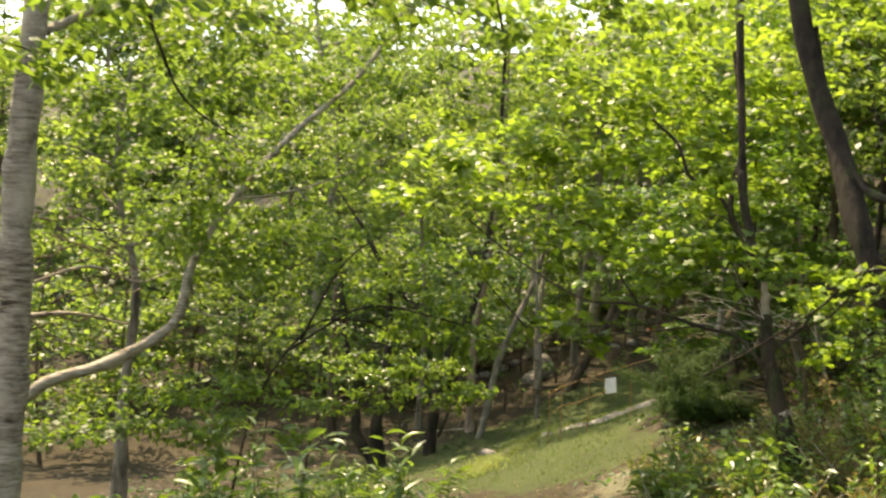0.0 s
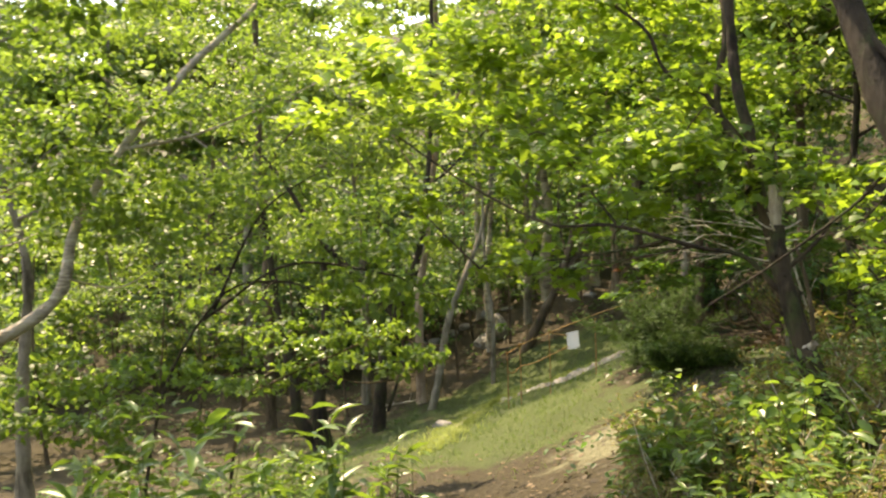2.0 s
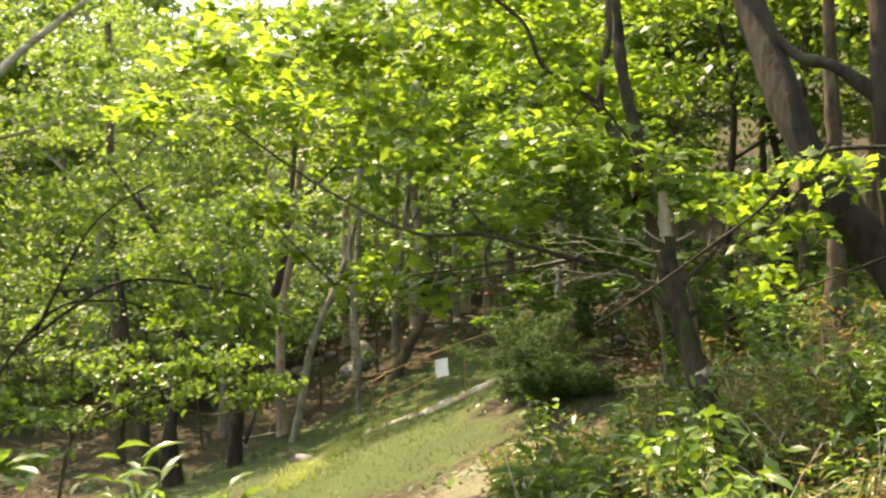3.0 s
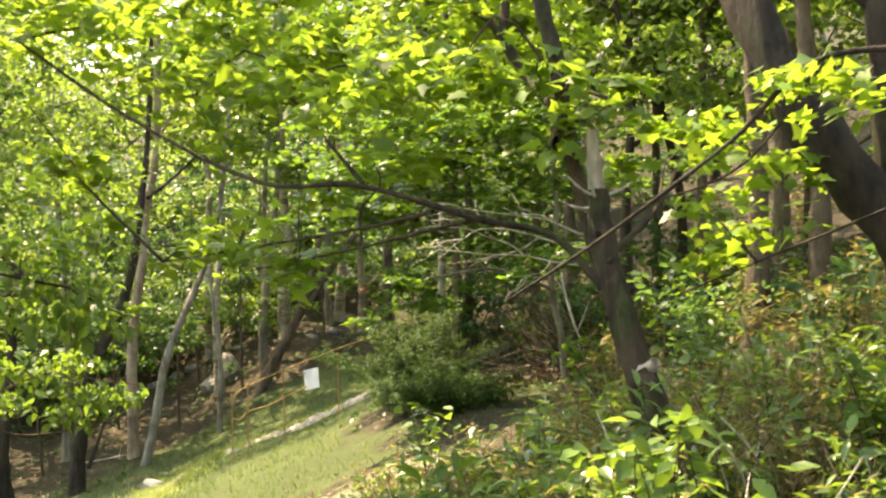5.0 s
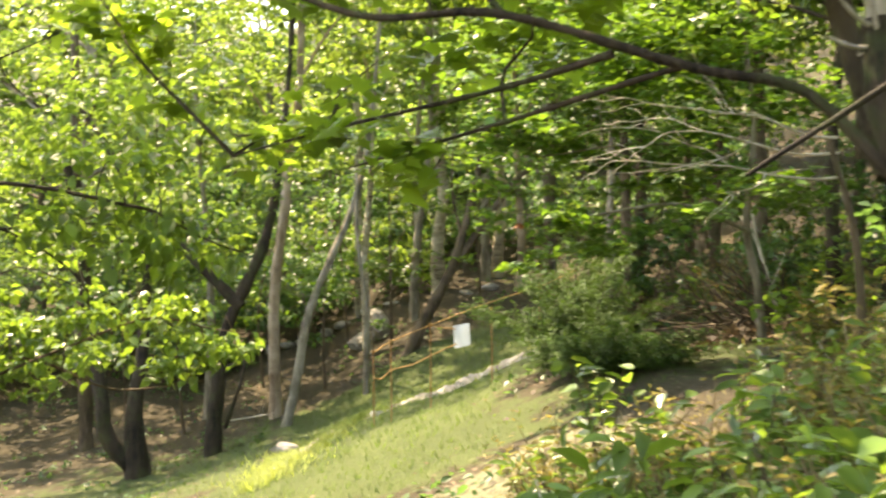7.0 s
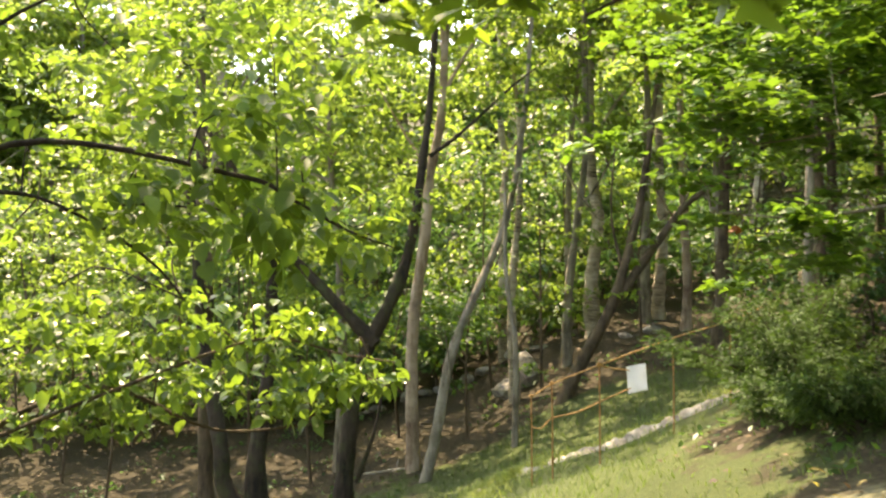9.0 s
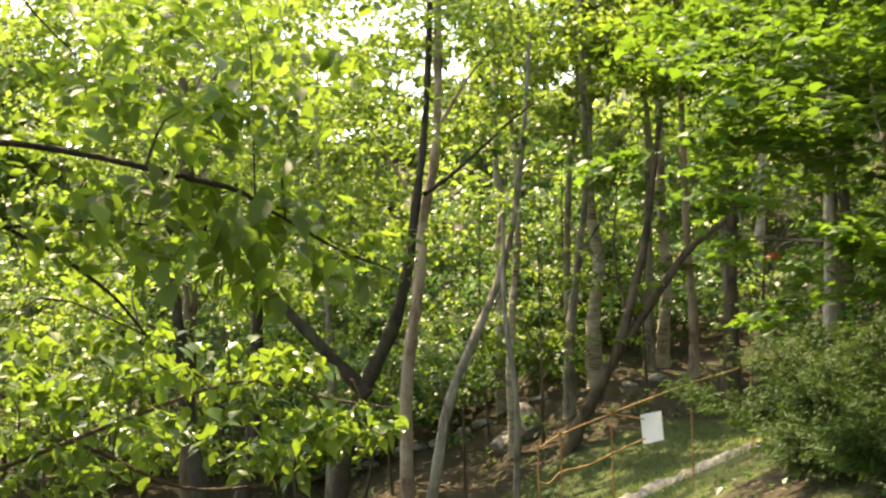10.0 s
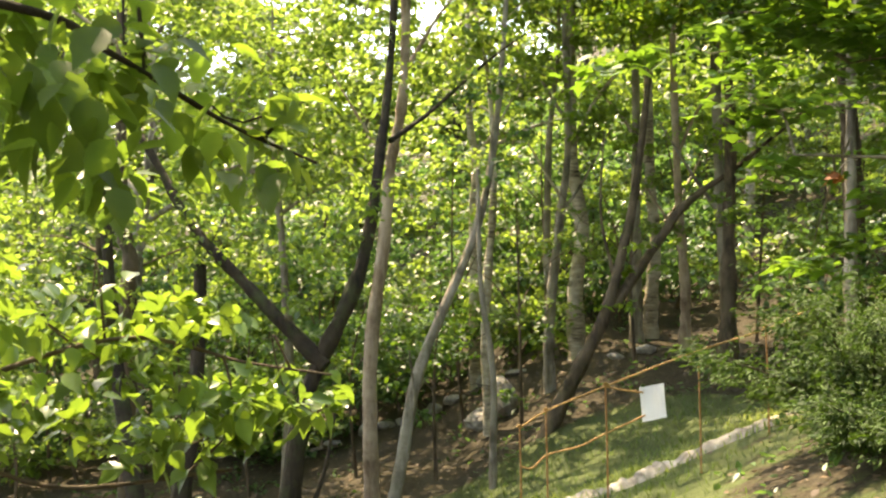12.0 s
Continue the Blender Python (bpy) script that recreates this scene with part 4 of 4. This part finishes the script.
def conifer_bush(x, y, w, h, label, seed, arms=30):
    """A loose juniper: arching arms, flat drooping sprays of fine needles at their ends."""
    g = np.random.default_rng(seed)
    z = gz(x, y)
    ob = thing("conifer_bush", (x, y, z), label, "bush")
    pts, head = [], []
    for k in range(arms):
        az, el = g.uniform(0, 6.28), g.uniform(0.28, 1.3)
        ln = g.uniform(.4, 1.25)
        tip = np.array([math.cos(az) * math.cos(el) * w * ln, math.sin(az) * math.cos(el) * w * ln, h * (math.sin(el) * ln * .9 + .1)]) + (x, y, z)
        s = np.array([x + g.normal() * .06, y + g.normal() * .06, z + h * .08])
        mid = (s + tip) / 2 + [0, 0, .08 * h]
        part("stem", tube("stem", [s, mid, tip], .013, .003, ob.location, 5, 8), BARK_DARK, ob)
        out = (tip - s) / np.linalg.norm(tip - s)
        for q in spline([s, mid, tip], 10)[3:]:
            for b in range(5):
                way = out + g.normal(size=3) * [.8, .8, .35]
                way /= np.linalg.norm(way)
                n = 20
                along = g.random(n)[:, None] * .26
                pts.append(q + way * along + g.normal(size=(n, 3)) * [.02, .02, .012] - [0, 0, .03])
                head.append(np.repeat(way[None], n, 0))
    part("crown", leaves("crown", np.vstack(pts), .05, "lance", .6, .15, ob.location, np.vstack(head)), NEEDLE, ob)


conifer_bush(4.05, 19.2, 1.1, 1.0, "dark green conifer bush with lighter tips beside rope fence", 1, 34)
conifer_bush(3.85, 18.3, .85, .28, "creeping dark green conifer on bare soil", 3, 22)
conifer_bush(4.0, 17.3, .7, .45, "low dark conifer spreading over bare soil", 4, 20)

# ---- brush pile and bare twigs ----
g = np.random.default_rng(21)
pile = thing("brush_pile", (5.8, 19.1, gz(5.8, 19.1)), "heap of dead branches and twigs on the slope", "brush pile")
for k in range(150):
    long = k < 44
    az = math.pi - .25 + g.normal() * .6 if long else g.uniform(0, 6.28)
    el = g.uniform(.12, 1.0) if long else g.uniform(-.1, .35)
    ln = g.uniform(.7, 1.5) if long else g.uniform(.25, .7)
    s = np.array([(6.0 if long else 5.8) + g.normal() * (.22 if long else .42), 19.0 + g.normal() * .25, 0])
    s[2] = gz(s[0], s[1]) + abs(g.normal()) * .14
    e = s + np.array([math.cos(az) * math.cos(el), math.sin(az) * math.cos(el), math.sin(el)]) * ln
    e[2] = max(e[2], gz(e[0], e[1]) + .02)
    part("branch", tube("branch", [s, s + (e - s) * .35 + g.normal(size=3) * .05, s + (e - s) * .7 + g.normal(size=3) * .06, e], g.uniform(.008, .02), .003, pile.location, 5, 9, .14), BARK_BROWN if k % 5 == 0 else BARK_DARK, pile)
    if long and k % 2:
        m, t = s + (e - s) * .6, e + g.normal(size=3) * .2
        t[2] = max(t[2], gz(t[0], t[1]) + .03)
        part("branch", tube("branch", [m, (m + t) / 2 + g.normal(size=3) * .04, t], .006, .002, pile.location, 4, 6, .14), BARK_BROWN, pile)
q = g.normal(size=(900, 2)) * [.55, .34] + [5.75, 18.95]
part("dead_leaves", leaves("dead_leaves", np.stack([q[:, 0], q[:, 1], ground_z(q[:, 0], q[:, 1]) + .24 * g.random(900) * np.exp(-((q[:, 0] - 5.75) / .7) ** 2)], 1), .09, "quad", .4, .1, pile.location), LITTER, pile, "dark withered leaves in the heap")
pole = thing("dead_sapling", (6.55, 19.6, gz(6.55, 19.6)), "bare pale dead sapling rising behind a brush heap", "dead sapling")
part("stem", tube("stem", [(6.62, 19.55, gz(6.55, 19.6) - .03), (6.48, 19.6, gz(6.55, 19.6) + .12), (6.36, 19.6, -.35), (6.22, 19.65, .2), (6.18, 19.7, .55)], .035, .012, pole.location, 8, 16, .1), TWIG, pole)
for a, b in (((6.36, 19.6, -.35), (6.6, 19.7, .1)), ((6.25, 19.63, .1), (6.0, 19.6, .45))):
    part("twig", tube("twig", [a, ((a[0] + b[0]) / 2, a[1], (a[2] + b[2]) / 2 + .04), b], .012, .004, pole.location, 5, 7, .12), TWIG, pole)
dead = thing("dead_shrub", (3.9, 12.4, gz(3.9, 12.4)), "bare dead shrub with pale forking twigs", "dead shrub")
part("stem", tube("stem", [(3.9, 12.4, gz(3.9, 12.4) - .1), (3.85, 12.4, .2), (3.75, 12.5, .8)], .026, .016, dead.location), BARK_BROWN, dead)


def fork(s, way, ln, r, depth):
    """A crooked dead twig that splits as it goes."""
    pts = [np.array(s)]
    for k in range(4):
        pts.append(pts[-1] + (way + g.normal(size=3) * [.22, .22, .16]) * ln / 4)
    part("twig", tube("twig", pts, r, r * .45, dead.location, 5, 9, .12), TWIG, dead)
    if depth:
        for k in (2, 3, 4):
            turn = way + g.normal(size=3) * [.45, .5, .35]
            fork(pts[k], turn / np.linalg.norm(turn), ln * g.uniform(.45, .7), r * .6, depth - 1)


for s, way, ln in (((3.8, 12.45, .6), (-.93, .3, .1), .75), ((3.79, 12.46, .72), (-.9, .4, .02), .9), ((3.78, 12.47, .8), (-.85, .35, .25), .7)):
    fork(s, np.array(way), ln, .009, 2)

# ---- shrubs on the bank ----


def shrub(x, y, h, w, n, leaf, size, shape, label, seed, name="shrub", stem_mat=None, single=False):
    g = np.random.default_rng(seed)
    z = gz(x, y)
    ob = thing(name, (x, y, z), label, "shrub")
    pts, head = [], []
    for k in range(n):
        az, ln = g.uniform(0, 6.28), g.uniform(.4, 1.0)
        e = np.array([x + math.cos(az) * w * ln, y + math.sin(az) * w * ln, z + h * g.uniform(.6, 1.15)])
        s = np.array([x + g.normal() * w * .3, y + g.normal() * w * .3, z - .05])
        line = [s, s + (e - s) * .5 + [0, 0, .15 * h], e]
        part("stem", tube("stem", line, .006, .002, ob.location, 4, 6), stem_mat or BARK_BROWN, ob)
        for q in spline(line, 9)[2:]:
            m = 3
            pts.append(q + g.normal(size=(m, 3)) * .035)
            a = g.uniform(0, 6.28, m)
            head.append(np.stack([np.cos(a), np.sin(a), np.full(m, .25)], 1))
    if single:
        v, f = outline(shape)
        me = raw_mesh("leaf", v, f)
        me.materials.append(leaf)
        for q, d in zip(np.vstack(pts)[::2], np.vstack(head)[::2]):
            lf = new("leaf", me)
            lf.parent = ob
            lf.matrix_basis = Matrix.LocRotScale(Vector(q) - ob.location, Euler((g.normal() * .35, -.15 + g.normal() * .35, math.atan2(d[1], d[0]))), Vector((1, 1, 1)) * size * g.uniform(.7, 1.3))
        return
    part("foliage", leaves("foliage", np.vstack(pts), size, shape, .55, .12, ob.location, np.vstack(head)), leaf, ob)


g = np.random.default_rng(33)
for k in range(78):
    x, y = g.uniform(1.75, 4.6), g.uniform(7.4, 12.6)
    if y < 9.6:
        x = max(x, 2.2)
    if y > 11.4:
        x = max(x, 2.3)
    kind = (1, 1, 2, 0, 1, 0, 1)[k % 7]
    if kind == 0:
        shrub(x, y, g.uniform(.45, .85), .3, 10, LEAF_BROAD, .1, "lance", "broad-leaved green undergrowth on the sunny bank", 100 + k)
    elif kind == 1:
        shrub(x, y, g.uniform(.4, .75), .34, 20, FERN_DRY, .055, "lance", "dry brown undergrowth with withered leaves", 100 + k, "dry_shrub", DRY_STEM)
    else:
        shrub(x, y, g.uniform(.45, .9), .32, 11, LEAF_BROAD, .09, "oval", "leafy green undergrowth on the bank", 100 + k)
for k in range(18):
    x, y = g.uniform(2.1, 4.2), g.uniform(8.4, 11.6)
    shrub(x, y, g.uniform(.5, .95), .34, 12, LEAF_BROAD, .105, "lance" if k % 3 else "oval", "leafy green undergrowth on the bank", 200 + k)
for k in range(22):
    x, y = (g.uniform(-2.6, -.45), g.uniform(6, 13)) if k % 3 == 0 else (g.uniform(-2.3, .1), g.uniform(8.6, 11.5))
    shrub(x, y, g.uniform(.75, 1.15), .35, 10, LEAF_BROAD if k % 2 else LEAF_OVAL, .12, "lance", "tall leafy weeds on the downhill edge", 300 + k, "weed_clump")

for k in range(18):
    x, y = g.uniform(-5.2, -2.0), g.uniform(9.5, 15)
    shrub(x, y, g.uniform(.4, 1.0), .7, 11, LEAF_OVAL, .12, "oval", "tangled green bramble on the downhill side", 400 + k, "bramble")

for k in range(26):
    x, y = g.uniform(2.0, 4.4), g.uniform(8.2, 12.4)
    z = gz(x, y)
    ob = thing("withered_plant", (x, y, z), "pale leafless withered plant leaning in the undergrowth", "withered plant", "withered plants on the bank")
    a = g.uniform(0, 6.28)
    e = (x + .35 * math.cos(a), y + .35 * math.sin(a), z + g.uniform(.4, .85))
    part("stalk", tube("stalk", [(x, y, z - .05), ((x + e[0]) / 2 + g.normal() * .04, (y + e[1]) / 2, (z + e[2]) / 2 + .06), e], .006, .003, ob.location, 5, 8, .15), TWIG, ob)
    m = ((x + e[0]) / 2, (y + e[1]) / 2, (z + e[2]) / 2 + .05)
    part("twig", tube("twig", [m, (m[0] + g.normal() * .1, m[1] + g.normal() * .1, m[2] + .18)], .004, .002, ob.location, 4, 5, .15), TWIG, ob)

for k in range(80):
    x, y = g.uniform(4.9, 13), g.uniform(11.5, 26)
    if x < 6.6 and y > 16:
        x += 1.8
    if k % 3 == 0:
        shrub(x, y, g.uniform(.4, 1.0), .5, 13, FERN_DRY, .1, "lance", "dry brown brush on the wooded hillside", 600 + k, "dry_shrub", DRY_STEM)
    else:
        shrub(x, y, g.uniform(.4, 1.3), .6, 11, LEAF_DEEP if k % 2 else LEAF_OVAL, .11, "oval", "thin green undergrowth on the wooded hillside", 600 + k)

# large-leaved pale plant below the conifer
plant = thing("broad_leaved_plant", (3.95, 18.75, gz(3.95, 18.75)), "pale grey-green plant with large round leaves", "plant")
for k in range(9):
    a = k * 2.4
    e = (3.95 + .16 * math.cos(a), 18.75 + .16 * math.sin(a) - .08, gz(3.95, 18.75) + .1 + .028 * k)
    part("stalk", tube("stalk", [(3.95, 18.75, gz(3.95, 18.75) - .02), e], .005, .004, plant.location, 5, 5), GRASS, plant)
    part("leaf", leaves("leaf", [e], .22, "oval", .3, .0, plant.location), LEAF_PALE, plant)

for x, y, h, n, size in ((2.0, 7.35, .62, 7, .16), (2.35, 7.9, .55, 9, .13), (1.95, 8.9, .5, 8, .12), (2.0, 10.6, .72, 9, .22), (2.35, 10.7, .66, 8, .22), (-.55, 8.4, 1.3, 7, .2), (-.2, 8.9, 1.25, 7, .19), (-.95, 8.6, 1.35, 7, .21), (-1.35, 9.0, 1.35, 8, .2), (.02, 9.4, 1.15, 6, .18), (-1.8, 9.2, 1.4, 8, .2)):
    shrub(x, y, h, .2, n, LEAF_BROAD, size, "lance", "tall weed with long bright green leaves by the trail", int(abs(x) * 100 + y * 10), "weed_clump", GRASS, True)

# ---- rope fence with stakes and a hanging white sheet ----
for x, y, top in ((1.88, 20.8, -1.1), (2.09, 20.8, -.97), (2.57, 20.8, -.78), (3.32, 20.8, -.6), (4.0, 21.2, -.35)):
    ob = thing("stake", (x, y, gz(x, y)), "thin rusty orange metal stake in the grass", "stake", "stakes of the rope fence")
    part("rod", tube("rod", [(x, y, gz(x, y) - .1), (x + .004, y, (gz(x, y) + top) / 2), (x, y, top)], .0075, .0075, ob.location, 7, 8, .02), STAKE, ob)
    part("ring", tube("ring", [(x - .02, y, top - .01), (x, y - .02, top + .01), (x + .02, y, top - .01)], .006, .006, ob.location, 6, 8), ROPE, ob)


def rope(pts, label):
    ob = thing("rope", pts[0], label, "rope", "ropes of the fence")
    part("strand", tube("strand", pts, .0075, .0075, pts[0], 6, 30, .05), ROPE, ob)


rope([(1.88, 20.8, -1.12), (2.09, 20.8, -.99), (2.57, 20.8, -.8), (3.32, 20.8, -.53), (4.0, 21.2, -.37), (4.6, 21.8, -.2)], "taut tan rope strung between rusty stakes")
rope([(1.89, 20.8, -1.42), (1.98, 20.8, -1.43), (2.1, 20.8, -1.33), (2.35, 20.8, -1.27), (2.57, 20.8, -1.17), (2.9, 20.88, -1.04)], "slack tan rope sagging between rusty stakes")
rope([(2.57, 20.8, -.8), (2.7, 20.85, -.83), (2.89, 20.88, -.86)], "short tan rope holding a white sheet")
sheet = thing("notice_sheet", (2.97, 20.9, -.94), "blank white weatherproof sheet tied to the rope", "notice")
bm = bmesh.new()
bmesh.ops.create_grid(bm, x_segments=6, y_segments=8, size=.5)
for v in bm.verts:
    a, b = v.co.x * .2, v.co.y * .27
    v.co = (a + b * -.08, .012 * math.sin(a * 22 + b * 9), b + a * .18)
bmesh.ops.solidify(bm, geom=bm.faces[:], thickness=.003)
me = bpy.data.meshes.new("panel")
bm.to_mesh(me)
bm.free()
part("panel", me, PAPER, sheet)

# ---- timber edging of the terrace, stones ----
line = spline(EDGE, 60)
for a, b in ((0, 10), (10, 17), (17, 25), (25, 34), (34, 42), (42, 50), (50, 58)):
    q = line[[a, (a + b) // 2, b]]
    q[:, 2] = ground_z(q[:, 0], q[:, 1]) - (.075 if a < 42 else .105)
    ob = thing("edging_log", q[0], "pale weathered log edging the grass terrace", "log", "logs edging the terrace")
    part("log", tube("log", [tuple(v) for v in q], .15, .13, q[0], 14, 22, .07), TIMBER, ob)


def stone(x, y, s, label, seed, lift=.25):
    g = np.random.default_rng(seed)
    bm = bmesh.new()
    bmesh.ops.create_icosphere(bm, subdivisions=2, radius=1)
    for v in bm.verts:
        d = v.co.normalized()
        k = 1 + .3 * noise.noise(d * 1.4 + Vector((seed, 0, 0))) + .1 * noise.noise(d * 4 + Vector((0, seed, 0)))
        v.co = Vector((d.x * s[0], d.y * s[1], d.z * s[2])) * k
    me = bpy.data.meshes.new("stone")
    bm.to_mesh(me)
    bm.free()
    ob = part("stone", me, STONE, None)
    ob.location = (x, y, gz(x, y) + s[2] * lift)
    ob.rotation_euler = (g.normal() * .15, g.normal() * .15, g.uniform(0, 6))
    return tagged(ob, label, "stone")


stone(2.43, 28.51, (.3, .2, .34), "upright pale grey rock under the trees", 3, .7)
stone(2.18, 28.66, (.3, .2, .2), "pale grey rock on the bare slope", 4)
stone(0.85, 21.10, (.2, .15, .1), "small pale stone in the grass", 5)
for k in range(9):
    stone(-0.92 + k * .4 + g.normal() * .06, 30.49 + k * .05, (g.uniform(.14, .26), .16, g.uniform(.08, .14)), "flat pale stone in a low rough row", 10 + k)
for k in range(4):
    stone(g.uniform(2.6, 5.2), g.uniform(28, 30.5), (g.uniform(.12, .24), .13, g.uniform(.05, .09)), "half-buried grey rock on the bare slope", 30 + k)
for a, b, w, label in (((-1.18, 30.92), (0.00, 30.44), .05, "bleached fallen log on the forest floor"), ((-0.27, 26.81), (0.58, 26.18), .018, "pale fallen branch on bare soil")):
    q = [(a[0] + (b[0] - a[0]) * k, a[1] + (b[1] - a[1]) * k, gz(a[0] + (b[0] - a[0]) * k, a[1] + (b[1] - a[1]) * k) + w * .7) for k in (0, .35, .7, 1)]
    ob = thing("fallen_log", q[0], label, "log")
    part("wood", tube("wood", q, w, w * .6, q[0], 8, 12, .12), TIMBER, ob)
    part("snapped_branch", tube("snapped_branch", [q[2], (q[2][0] + .05, q[2][1] - .1, q[2][2] + .2)], w * .4, w * .2, q[0], 6, 5, .1), TIMBER, ob)

# ---- grass, litter ----
g = rng
m = 46000
x, y = g.uniform(-1.5, 6.5, m), g.uniform(12.5, 27, m)
keep = g.random(m) < np.clip(turf_at(x, y) * 1.3 - .3 + .35 * np.sin(2.3 * x + 1.1 * y) * np.sin(1.9 * y - 1.3 * x), 0, 1)
x, y = x[keep], y[keep]


def blades(name, x, y, size, spread):
    at = np.stack([x, y, ground_z(x, y) - .005], 1)
    n = len(x)
    v, f = outline("blade")
    az = g.uniform(0, 6.28, n)
    d = np.stack([np.cos(az) * spread, np.sin(az) * spread, np.ones(n)], 1)
    d /= np.linalg.norm(d, axis=1)[:, None]
    side = np.stack([-np.sin(az), np.cos(az), np.zeros(n)], 1)
    nz = np.cross(d, side)
    s = size * g.uniform(.5, 1.4, n)
    w = (v[None, :, 0, None] * d[:, None] + v[None, :, 1, None] * 2 * side[:, None] - v[None, :, 2, None] * nz[:, None]) * s[:, None, None] + at[:, None]
    return raw_mesh(name, w.reshape(-1, 3), (f[None] + (np.arange(n) * len(v))[:, None, None]).reshape(-1, 3), False)


tagged(part("grass", blades("grass", x, y, .07, .5), GRASS, None), "short sunlit green grass on the terrace", "grass", kind="stuff")
# fringe along the edging, its sunlit brightness painted in
q = line[rng.integers(12, 59, 9000)] + rng.normal(size=(9000, 3)) * [.25, .2, 0] + [0, .32, 0]
k = 42.5 + 16.4 * rng.random(7000)
i = k.astype(int)
q = np.vstack([q, line[i] + (line[i + 1] - line[i]) * (k - i)[:, None] + rng.normal(size=(7000, 3)) * [.07, .05, 0]])
tagged(part("grass_fringe", blades("grass_fringe", q[:, 0], q[:, 1], .09, .5), GRASS_LIT, None), "longer grass along the log edging, coloured as sunlit", "grass", kind="stuff")
m = 16000
x, y = g.uniform(-6, 9, m), g.uniform(8, 32, m)
keep = g.random(m) > turf_at(x, y) * 1.6
x, y = x[keep], y[keep]
tagged(part("leaf_litter", leaves("leaf_litter", np.stack([x, y, ground_z(x, y) + .015], 1), .07, "quad", .8, 0), LITTER, None), "fallen brown leaves scattered over bare soil", "leaf litter", kind="stuff")
m = 700
hub = np.stack([g.uniform(-6, 8, m), g.uniform(-4, 33, m)], 1)
hub = hub[(turf_at(hub[:, 0], hub[:, 1]) < .5) & (np.abs(hub[:, 0] - np.interp(hub[:, 1], [0, 6, 11], [0, .9, .9])) > .7)]
q = np.repeat(hub, 14, 0) + g.normal(size=(len(hub) * 14, 2)) * .14
tagged(part("ground_weeds", leaves("ground_weeds", np.stack([q[:, 0], q[:, 1], ground_z(q[:, 0], q[:, 1]) + .03 + .05 * g.random(len(q))], 1), .09, "oval", .6, .1), LEAF_DEEP, None), "low green seedlings scattered over forest soil", "weeds", kind="stuff")
m = 9000
x, y = g.uniform(-6, 8, m), g.uniform(-6, 9, m)
tagged(part("trail_litter", leaves("trail_litter", np.stack([x, y, ground_z(x, y) + .012], 1), .06, "quad", .85, 0), LITTER, None), "fallen brown leaves along the forest trail", "leaf litter", kind="stuff")
